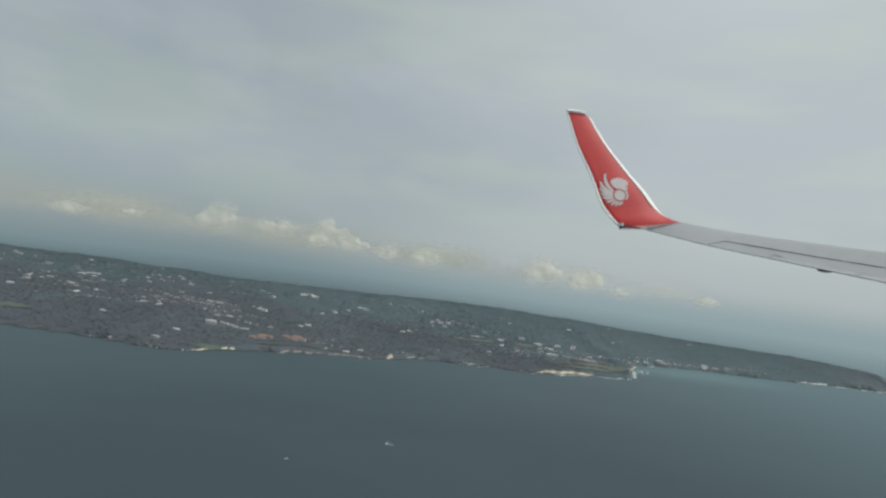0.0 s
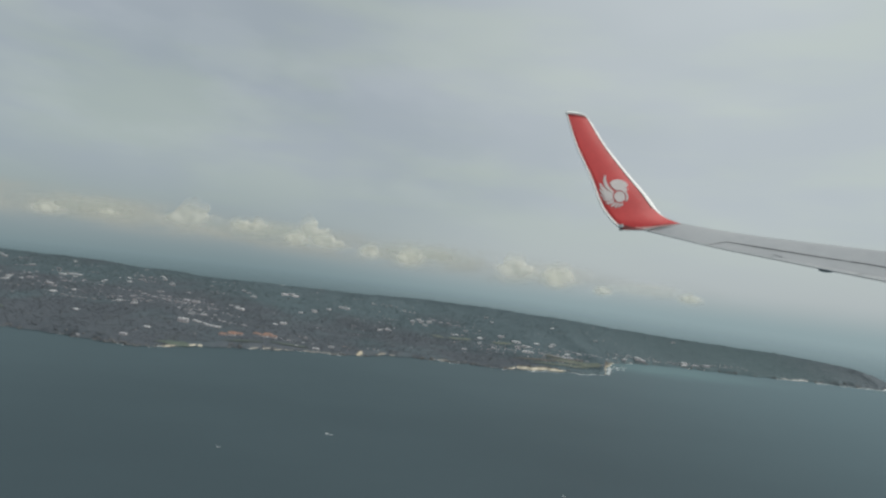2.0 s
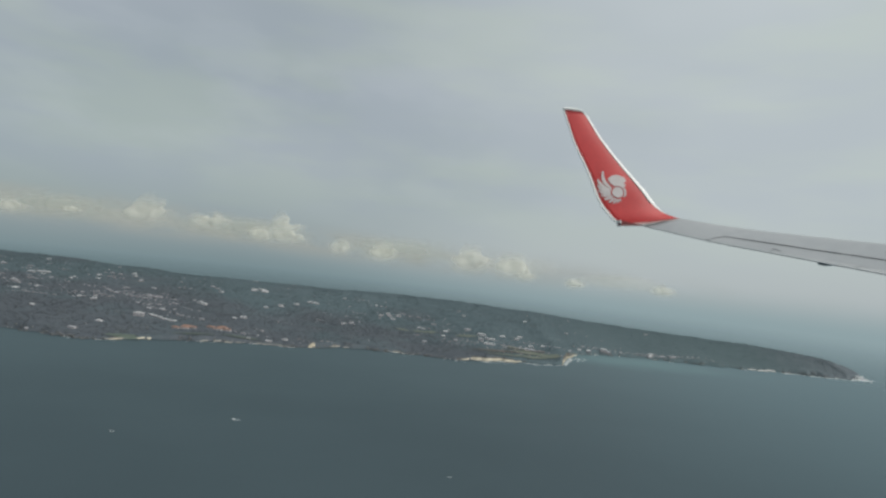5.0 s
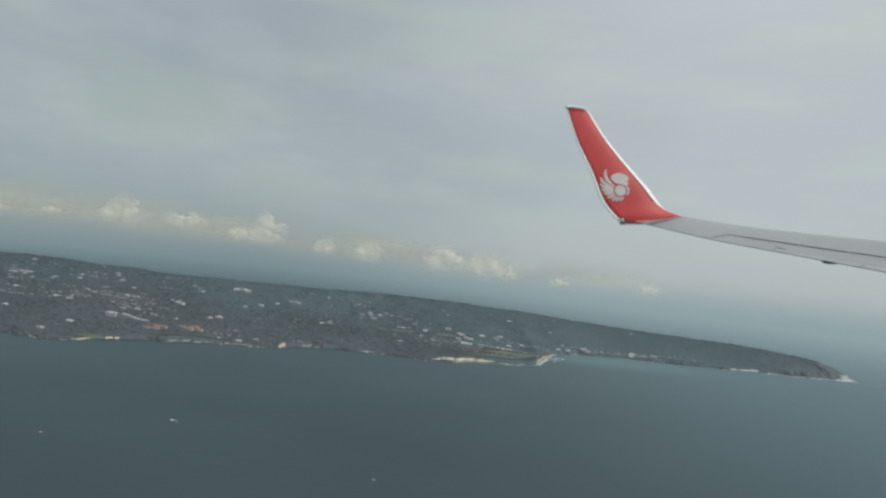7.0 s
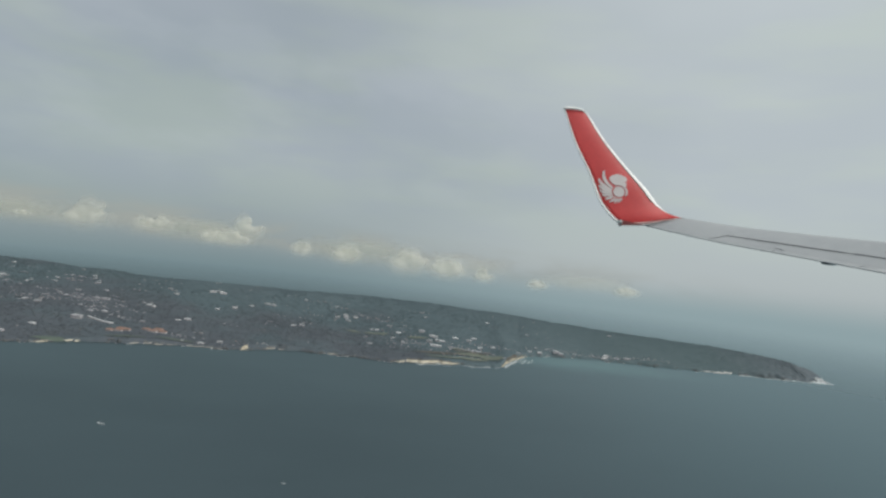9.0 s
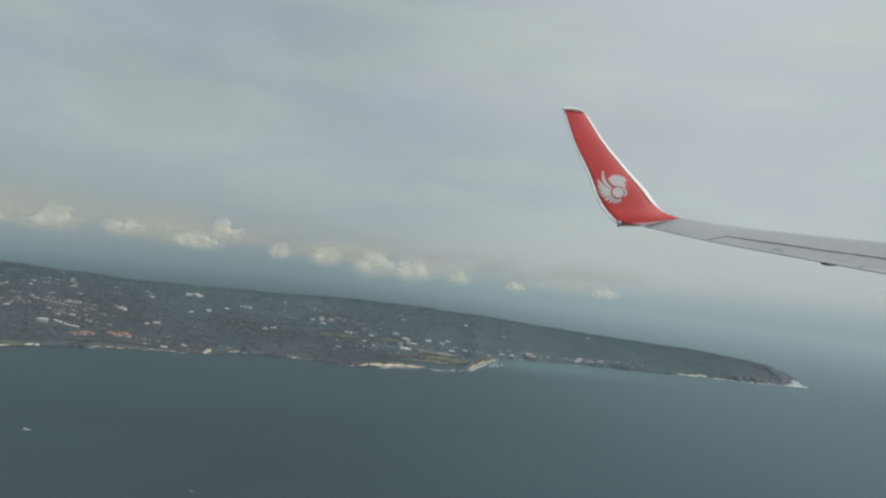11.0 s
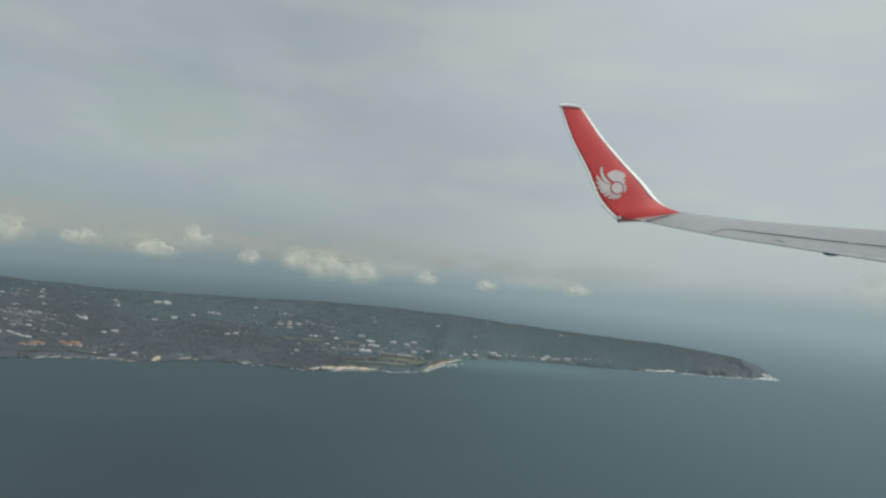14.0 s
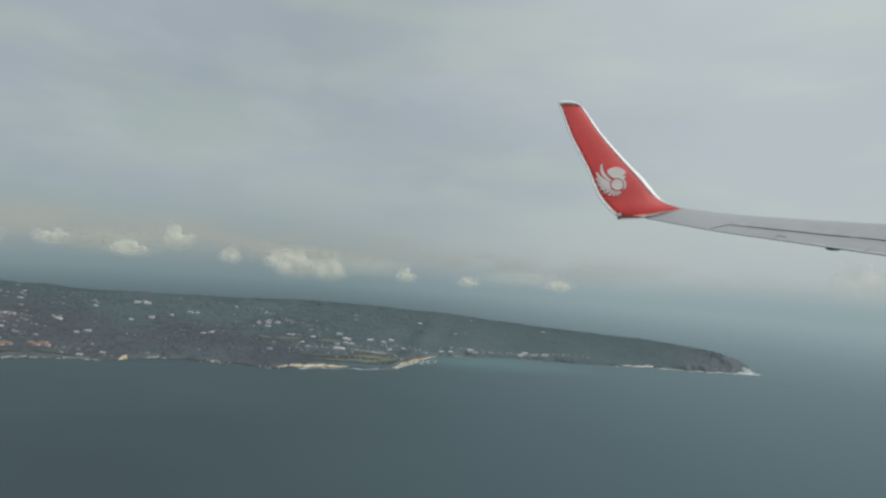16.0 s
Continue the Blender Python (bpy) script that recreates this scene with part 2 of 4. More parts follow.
WASH = material("thin_surf", (0.24, 0.28, 0.29), (0.52, 0.55, 0.55), 0.8, 0.25)
FOAM = material("surf_foam", (0.62, 0.66, 0.67), (0.85, 0.87, 0.87), 0.7, 0.2, bump=0.4)
PLASTER = material("light_plaster", (0.20, 0.195, 0.21), (0.50, 0.495, 0.51), 0.8, 0.3, random_tone=0.6)
PALE_ROOF = material("pale_sheet_roof", (0.15, 0.148, 0.162), (0.52, 0.52, 0.545), 0.55, 0.25, random_tone=0.8)
WHITE_ROOF = material("white_roof", (0.60, 0.61, 0.62), (0.80, 0.80, 0.80), 0.5, 0.25)
MIXED_ROOF = material("mixed_roofs", (0.16, 0.155, 0.172), (0.52, 0.50, 0.53), 0.65, 0.25, island=0.8)
MIXED_WALL = material("mixed_plaster", (0.17, 0.165, 0.178), (0.40, 0.39, 0.41), 0.8, 0.25, island=0.7)
GREY_ROOF = material("grey_tile_roof", (0.14, 0.13, 0.13), (0.34, 0.31, 0.31), 0.75, 0.25, random_tone=0.7)
CLAY_ROOF = material("clay_tile_roof", (0.22, 0.138, 0.108), (0.31, 0.19, 0.145), 0.75, 0.25, random_tone=0.5)
WINDOW = material("dark_window", (0.05, 0.06, 0.07), (0.09, 0.10, 0.11), 0.2, 0.4)
LAWN = material("open_grass", (0.092, 0.114, 0.094), (0.130, 0.146, 0.114), 0.95, 0.09)
TURF = material("rough_turf", (0.064, 0.088, 0.080), (0.088, 0.112, 0.092), 0.95, 0.07)
BARE = material("dry_soil", (0.092, 0.106, 0.116), (0.128, 0.138, 0.147), 0.95, 0.08)
EARTH = material("brown_earth", (0.060, 0.056, 0.050), (0.112, 0.102, 0.086), 0.95, 0.15, bump=0.4)
HULL = material("boat_paint", (0.66, 0.68, 0.68), (0.82, 0.83, 0.82), 0.35, 0.8)
RED = material("red_wing_paint", (0.43, 0.026, 0.027), (0.49, 0.033, 0.033), 0.42, 1.5, coat=0.1)
WHITE = material("white_wing_paint", (0.70, 0.71, 0.70), (0.82, 0.82, 0.80), 0.3, 2.0)
SKIN = material("grey_wing_skin", (0.345, 0.360, 0.380), (0.390, 0.405, 0.420), 0.42, 0.7, metal=0.1)
ROSE = material("pale_pink_edge", (0.50, 0.28, 0.27), (0.60, 0.36, 0.34), 0.5, 2.0)
GAP = material("dark_gap", (0.02, 0.022, 0.025), (0.05, 0.05, 0.055), 0.7, 2.0)
HEEL = material("dark_red_paint_shadow", (0.12, 0.025, 0.025), (0.17, 0.035, 0.035), 0.5, 2.0)
SEAM = material("panel_seam", (0.16, 0.165, 0.17), (0.24, 0.245, 0.25), 0.6, 2.0)
EMBLEM = material("pale_emblem", (0.47, 0.435, 0.435), (0.54, 0.50, 0.50), 0.4, 3.0)


# ---- mesh helpers ----
def mesh(name, verts, faces, mat, smooth=False):
    me = bpy.data.meshes.new(name)
    me.from_pydata([tuple(v) for v in verts], [], faces)
    me.materials.append(mat)
    if smooth:
        me.polygons.foreach_set("use_smooth", [True] * len(me.polygons))
    me.update()
    return me


def part(name, verts, faces, mat, parent, label="", smooth=False):
    ob = new(name, mesh(name, verts, faces, mat, smooth))
    ob.parent = parent
    if label:
        ob["label"] = label
    return ob


def join(*pieces):
    verts, faces = [], []
    for v, f in pieces:
        n = len(verts)
        verts += list(v)
        faces += [tuple(i + n for i in q) for q in f]
    return verts, faces


def box(x0, x1, y0, y1, z0, z1):
    v = [(x, y, z) for z in (z0, z1) for y in (y0, y1) for x in (x0, x1)]
    return v, [(0, 2, 3, 1), (4, 5, 7, 6), (0, 1, 5, 4), (2, 6, 7, 3), (0, 4, 6, 2), (1, 3, 7, 5)]


def hip(x0, x1, y0, y1, z0, z1, inset):
    """A hipped roof with a thin eave."""
    a, b = (x0 + inset, x1 - inset), (y0 + y1) / 2
    e = 0.18
    v = [(x0, y0, z0), (x1, y0, z0), (x1, y1, z0), (x0, y1, z0), (x0, y0, z0 + e), (x1, y0, z0 + e), (x1, y1, z0 + e), (x0, y1, z0 + e),
         (a[0], b, z1), (a[1], b, z1)]
    return v, [(3, 2, 1, 0), (0, 1, 5, 4), (1, 2, 6, 5), (2, 3, 7, 6), (3, 0, 4, 7), (4, 5, 9, 8), (6, 7, 8, 9), (5, 6, 9), (7, 4, 8)]


bm = bmesh.new()
bmesh.ops.create_icosphere(bm, subdivisions=1, radius=1)
ICO_V, ICO_F = [tuple(v.co) for v in bm.verts], [tuple(v.index for v in f.verts) for f in bm.faces]
bm.free()
bm = bmesh.new()
bmesh.ops.create_icosphere(bm, subdivisions=2, radius=1)
BALL_V, BALL_F = [tuple(v.co) for v in bm.verts], [tuple(v.index for v in f.verts) for f in bm.faces]
bm.free()

# ---- shape of the land: near shore, ridge and far shore over x ----
SHORE_X = (-1000, -650, -480, -385, -315, -276, -238, -211, -195, -174, -125, -90, -68, -44, -18, 20, 64, 85, 97, 135,
           168, 205, 212, 224, 243, 275, 335, 400, 465, 506, 545, 585, 620, 644)
SHORE_Y = (640, 565, 535, 526, 520, 512, 503, 504, 522, 536, 556, 570, 568, 577, 600, 603, 603, 598, 596, 610,
           622, 628, 640, 680, 727, 752, 763, 757, 758, 765, 762, 764, 773, 780)
RIDGE_X = (-1000, -677, -500, -330, -205, -10, 212, 300, 390, 450, 510, 550, 580, 596, 608, 616, 621, 626)
RIDGE_Z = (47, 48, 46, 40, 38.5, 36, 29, 24.5, 22.5, 23, 24, 22, 19.5, 17, 13.5, 10, 6, 1)


def shore(x):
    return float(np.interp(x, SHORE_X, SHORE_Y)) + 2.2 * math.sin(x * 0.23) + 1.3 * math.sin(x * 0.61 + 1)


def ridge(x):
    return float(np.interp(x, (-1000, -250, -100, 0, 250, 350, 480, 620, 644), (905, 905, 960, 1000, 1000, 960, 870, 792, 788)))


def far_shore(x):
    return float(np.interp(x, (-1000, -250, 0, 250, 350, 480, 620, 644), (1060, 1060, 1150, 1140, 1080, 940, 806, 796)))


def height(x, y):
    """Height of the land, below zero out at sea."""
    a, b, c = shore(x), ridge(x), far_shore(x)
    top = float(np.interp(x, RIDGE_X, RIDGE_Z))
    bank = 3.2 + 1.6 * math.sin(x * 0.045 + 2) + 3.0 * math.exp(-((x + 42) / 4.5) ** 2) * max(0.0, 1 - max(0.0, y - a) / 14) + 3.4 * math.exp(-((x - 221) / 14) ** 2)
    if y < a:
        return max(-6.0, (y - a) * 0.7)
    base = float(np.interp(x, SHORE_X, SHORE_Y))
    s = max(0.0, y - base) / (b - base)
    z = bank * min(1.0, (y - a) / 5.0)
    if s <= 1:
        z += (top - bank) * s ** float(np.interp(x, (-450, -250, -180, -50, 50, 300, 500), (0.8, 0.8, 1.2, 2.0, 2.4, 2.2, 1.5)))
    else:
        u = (y - b) / (c - b)
        z = top * (1 - 0.75 * u) if u < 1 else max(-6.0, top * 0.25 - (y - c) * 0.8)
    soft = min(1.0, max(0.0, s) * 6) * float(np.interp(x, (150, 300, 620), (1.0, 0.4, 0.3)))
    if x > 560:                                              # knobs of bare rock towards the point
        z += 2.6 * max(0.0, noise.noise((x / 5, y / 9, 2.2))) * min(1.0, (x - 560) / 40)
    if x > 622:
        z -= (x - 622) * 0.9
    return z + soft * (2.6 * noise.noise((x / 70, y / 70, 0.3)) + 1.2 * noise.noise((x / 22, y / 22, 4.1)))


# ---- sea and land ----
def build_sea():
    n, rings = 96, (400, 900, 1500, 2200, 3100, 4700)
    verts, faces = [(150, 80, 0)], [(0, 1 + i, 1 + (i + 1) % n) for i in range(n)]
    for r in rings:
        verts += [(150 + r * math.cos(2 * math.pi * i / n), 80 + r * math.sin(2 * math.pi * i / n), 0) for i in range(n)]
    for j in range(len(rings) - 1):
        for i in range(n):
            a, b = 1 + j * n + i, 1 + j * n + (i + 1) % n
            faces.append((a, a + n, b + n, b))
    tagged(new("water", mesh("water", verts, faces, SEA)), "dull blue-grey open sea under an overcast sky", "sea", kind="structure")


def build_land():
    xs = np.concatenate([np.arange(-1000, 200, 5.0), np.arange(200, 256, 1.0), np.arange(256, 540, 5.0), np.arange(540, 648, 2.0)])
    rows = np.concatenate([np.linspace(-14, 30, 18), np.linspace(35, 660, 126)])
    verts, faces = [], []
    for x in xs:
        a = shore(float(x))
        for d in rows:
            y = a + float(d)
            verts.append((float(x), y, height(float(x), y)))
    m = len(rows)
    for i in range(len(xs) - 1):
        for j in range(m - 1):
            quad = (i * m + j, (i + 1) * m + j, (i + 1) * m + j + 1, i * m + j + 1)
            if max(verts[c][2] for c in quad) > -0.6:
                faces.append(quad)
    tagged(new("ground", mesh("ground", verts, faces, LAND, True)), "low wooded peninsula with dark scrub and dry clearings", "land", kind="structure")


build_sea()
build_land()


def ribbon(name, mat, x0, x1, near, far, lift, label, category, steps=1.5, ragged=1.5):
    """A strip of ground along the shore, lying on the land."""
    n = max(4, int((x1 - x0) / steps))
    verts, faces = [], []
    for i in range(n + 1):
        x = x0 + (x1 - x0) * i / n
        end = min(1.0, 5 * i / n, 5 * (n - i) / n)
        reach = far * (0.25 + 0.75 * end) + ragged * noise.noise((x / 7, 3.3, far))
        for j in range(6):
            y = shore(x) + near + (reach - near) * j / 5
            verts.append((x, y, max(0.12, height(x, y) + lift)))
    for i in range(n):
        for j in range(5):
            faces.append((i * 6 + j, (i + 1) * 6 + j, (i + 1) * 6 + j + 1, i * 6 + j + 1))
    return tagged(new(name, mesh(name, verts, faces, mat, True)), label, category, kind="structure")


ribbon("beach", SAND, 104, 168, 0.0, 2.3, 0.6, "long pale yellow sand beach below a wooded bank", "beach", 1.5, 0.15)
ribbon("bank", EARTH, 100, 172, 2.2, 3.6, 0.35, "bare brown earth bank behind the beach", "bank", 1.5, 1.6)
ribbon("surf_line", WASH, 124, 200, -6.0, -4.0, 0.4, "thin white line of surf along the beach", "surf", 1.0, 3.0)
ribbon("cliff", CLIFF, 211, 246, -2.5, 1.2, 0.5, "steep pale limestone cliff beside a turquoise bay", "cliff", 0.5, 2.0)
ribbon("bank", EARTH, 212, 244, 1.8, 5.0, 0.4, "bare brown earth along the top of the cliff", "bank", 0.5, 3.0)
ribbon("surf_line", WASH, 215, 231, -20.0, -11.0, 0.4, "white surf at the foot of the cliff", "surf", 0.5, 1.0)
ribbon("beach", SAND, -206, -178, -1.0, 1.5, 0.4, "narrow yellow sand strip under scrub", "beach")
ribbon("beach", SHINGLE, -140, -100, -0.6, 1.0, 0.4, "thin broken strip of pale sand and stones", "beach")
ribbon("beach", SHINGLE, -95, -62, -0.6, 1.2, 0.4, "thin broken strip of pale sand and stones", "beach")
ribbon("beach", SHINGLE, -26, -10, -0.6, 1.4, 0.4, "thin pale strip of sand below trees", "beach")
ribbon("beach", SHINGLE, 28, 46, -1.0, 1.5, 0.4, "thin pale strip of sand below trees", "beach")
ribbon("beach", WHITE_SAND, 467, 504, -1.2, 1.2, 0.5, "short white sand beach under a wooded slope", "beach")
ribbon("beach", BARE, 249, 300, -0.8, 0.9, 0.4, "dull sand at the inner end of the bay", "beach", 1.0, 0.5)
ribbon("surf_line", WASH, 508, 612, -8.0, -4.0, 0.4, "thin white line of surf below the headland", "surf", 1.5, 3.0)
ribbon("cliff", CLIFF, -45.5, -40, -1.2, 2.4, 0.4, "pale rock knob standing at the water's edge", "cliff", 0.6, 2.0)


FIELDS = []   # x, y, width, depth: few trees


def field(x, y, width, depth, turn, mat, label):
    """A ragged patch of open ground, lying on the land."""
    FIELDS.append((x, y, width, depth))
    n, m = 14, 6
    verts, faces = [], []
    c, d = math.cos(radians(turn)), math.sin(radians(turn))
    for i in range(n + 1):
        u = 2 * i / n - 1
        half = depth / 2 * max(0.05, 1 - abs(u) ** 2.5) * (1 + 0.7 * noise.noise((u * 3 + x, y, 1.1)))
        for j in range(m + 1):
            a, b = u * width / 2, half * (2 * j / m - 1)
            px, py = x + a * c - b * d, y + a * d + b * c
            verts.append((px, py, height(px, py) + 0.7))
    for i in range(n):
        for j in range(m):
            k = i * (m + 1) + j
            faces.append((k, k + m + 1, k + m + 2, k + 1))
    tagged(new("field", mesh("field", verts, faces, mat, True)), label, "field", kind="structure")


for spot in ((150, 634, 44, 9, 18), (180, 648, 40, 14, 22), (182, 676, 44, 18, 12), (203, 668, 26, 26, 40), (58, 760, 34, 16, 5), (30, 752, 18, 9, 0), (112, 748, 30, 10, 10), (168, 700, 26, 10, -5)):
    field(*spot, LAWN, "patch of open yellow-green grass among scrub")
for spot in ((160, 664, 60, 7, 16), (176, 688, 56, 6, 8), (138, 650, 50, 8, 12)):
    field(*spot, EARTH, "strip of ploughed brown soil between green fields")
for spot in ((-200, 522, 30, 9, 20), (-150, 556, 40, 6, 20), (-110, 575, 44, 7, 12), (-408, 566, 40, 14, 8)):
    field(*spot, TURF, "strip of green lawn above the shore")

# ---- woods, rocks and surf (too many to count) ----
def scatter(name, mat, spots, shape, label, category):
    """Lumps joined into one mesh. spots: x, y, z, radius, height."""
    bv, bf = shape
    base, quads = np.array(bv), np.array(bf)
    rng = np.random.RandomState(len(spots))
    verts, faces = [], []
    for i, (x, y, z, r, h) in enumerate(spots):
        v = base * (1 + rng.uniform(-0.24, 0.24, (len(base), 1)))
        turn = rng.uniform(0, 6.28)
        c, s = math.cos(turn), math.sin(turn)
        v = np.stack([(v[:, 0] * c - v[:, 1] * s) * r + x, (v[:, 0] * s + v[:, 1] * c) * r * 0.9 + y, v[:, 2] * h + z], 1)
        verts.append(v)
        faces.append(quads + i * len(base))
    ob = new(name, mesh(name, np.concatenate(verts).tolist(), np.concatenate(faces).tolist(), mat, True))
    return tagged(ob, label, category, kind="stuff")


HOUSES = []   # x, y, half size: kept clear of trees


def build_woods():
    rng = random.Random(4)
    taken = set()
    for hx, hy, hs in HOUSES:
        for i in range(int((hx - hs) // 1.5), int((hx + hs) // 1.5) + 1):
            for j in range(int((hy - hs * 1.6) // 1.5), int((hy + hs * 0.5) // 1.5) + 1):
                taken.add((i, j))
    spots = []
    while len(spots) < 42000:
        x = rng.uniform(-760, 600)
        a, b = shore(x), ridge(x)
        y = a + 3 + (b + 25 - a) * rng.random() ** 0.85
        if (95 < x < 172 and y < a + 6) or (207 < x < 249 and y < a + 12) or (int(x // 1.5), int(y // 1.5)) in taken:
            continue
        if any(abs(x - fx) < fw * 0.42 and abs(y - fy) < fd * 0.42 for fx, fy, fw, fd in FIELDS) and rng.random() < 0.6:
            continue
        thick = noise.noise((x / 90, y / 90, 7.7)) + 0.5 * noise.noise((x / 30, y / 30, 1.7))
        if rng.random() > 0.66 + 0.6 * thick:
            continue
        r = rng.uniform(0.8, 1.8) if x < 150 else rng.uniform(1.0, 1.9) * float(np.interp(x, (150, 320), (1.0, 0.45)))
        spots.append((x, y, height(x, y) + (0.1 if x < 150 else 0.02) * r, r, r * (rng.uniform(0.11, 0.19) if x < 150 else rng.uniform(0.10, 0.18))))
    for _ in range(900):                                    # taller crowns along the skyline
        x = rng.uniform(-740, 560)
        if noise.noise((x / 25, 3.1, 5.5)) < -0.15:
            continue
        y = ridge(x) + rng.uniform(-16, 10)
        r = rng.uniform(0.8, 1.7) * float(np.interp(x, (150, 400), (1.0, 0.7)))
        spots.append((x, y, height(x, y) + 0.3 * r, r, r * rng.uniform(0.30, 0.60)))
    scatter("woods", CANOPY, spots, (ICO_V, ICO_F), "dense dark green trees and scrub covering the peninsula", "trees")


def build_shore_rocks():
    rng = random.Random(9)
    spots = []
    for _ in range(1500):
        x = rng.uniform(-620, 620)
        if noise.noise((x / 14, 0.5, 2)) < -0.1 or 95 < x < 168 or 206 < x < 250 or 460 < x < 510:
            continue
        y = shore(x) + rng.uniform(-1.5, 3.0)
        r = rng.uniform(0.5, 1.5)
        spots.append((x, y, max(0, height(x, y)) + 0.1 * r, r, r * 0.45))
    scatter("shore_rocks", ROCK, spots, (ICO_V, ICO_F), "dark weathered rocks along the waterline", "rocks")


def build_surf():
    rng = random.Random(12)
    spots = []
    for _ in range(170):                                     # breakers off the headland
        u = rng.random() ** 1.4
        x = 604 + 19 * u + rng.uniform(-2, 2)
        y = 766 - 3 * u + rng.uniform(-5, 3) * (1.1 - 0.8 * u)
        r = rng.uniform(0.35, 1.0) * (1.3 - 0.7 * u)
        spots.append((x, y, 0.1, r * 1.3, r * rng.uniform(0.2, 0.8)))
    for _ in range(120):                                     # spray on the rocks of the headland
        u = rng.random()
        spots.append((611 + 9 * u + rng.uniform(-3, 3), 771 + rng.uniform(-4, 5), rng.uniform(0, 6.0) * (1 - u), rng.uniform(0.3, 0.8), rng.uniform(0.3, 1.0)))
    for _ in range(420):                                     # thin lines of broken water
        x = rng.uniform(-300, 590)
        if noise.noise((x / 20, 8.5, 2)) < 0.2:
            continue
        r = rng.uniform(0.3, 0.6)
        spots.append((x, shore(x) - rng.uniform(1.5, 3.5), 0.02, r * 1.8, 0.12))
    for _ in range(70):                                      # waves over the reef beside the cliff
        x = rng.uniform(216, 250)
        y = 668 + (x - 216) * 0.8 + rng.choice((0, -9, 8)) + rng.uniform(-1, 1)
        spots.append((x, y, 0.02, rng.uniform(0.5, 1.2), 0.15))
    scatter("surf", FOAM, spots, (ICO_V, ICO_F), "white surf breaking on the headland and shore", "surf")


# ---- houses ----
def windows(width, y, z0, rows, count, size):
    out = []
    for r in range(rows):
        for c in range(count):
            x = -width / 2 + width * (c + 0.5) / count
            out.append((x - size[0] / 2, x + size[0] / 2, y - 0.06, y + 0.02, z0 + r * 2.9, z0 + r * 2.9 + size[1]))
    return out


def house(width, depth, storeys, roof, roof_height, label, flat=False):
    """A building of plastered walls, a roof, windows to the sea and a door."""
    tall = 2.9 * storeys
    ob = tagged(new("house"), label, "house", "houses of the peninsula")
    part("wall", *box(-width / 2, width / 2, -depth / 2, depth / 2, -3, tall), PLASTER, ob)
    if flat:
        lip = [box(-width / 2 - 0.2, width / 2 + 0.2, -depth / 2 - 0.2, depth / 2 + 0.2, tall + 0.004, tall + 0.35),
               box(-width * 0.2, width * 0.1, -depth * 0.2, depth * 0.3, tall + 0.35, tall + 1.4)]
        part("roof", *join(*lip), roof, ob)
    else:
        part("roof", *hip(-width / 2 - 0.6, width / 2 + 0.6, -depth / 2 - 0.6, depth / 2 + 0.6, tall + 0.004, tall + roof_height, min(width, depth) * 0.5), roof, ob)
    for w in windows(width, -depth / 2, 0.9, storeys, max(2, int(width / 4)), (1.1, 1.3)):
        part("window", *box(*w), WINDOW, ob)
    return ob


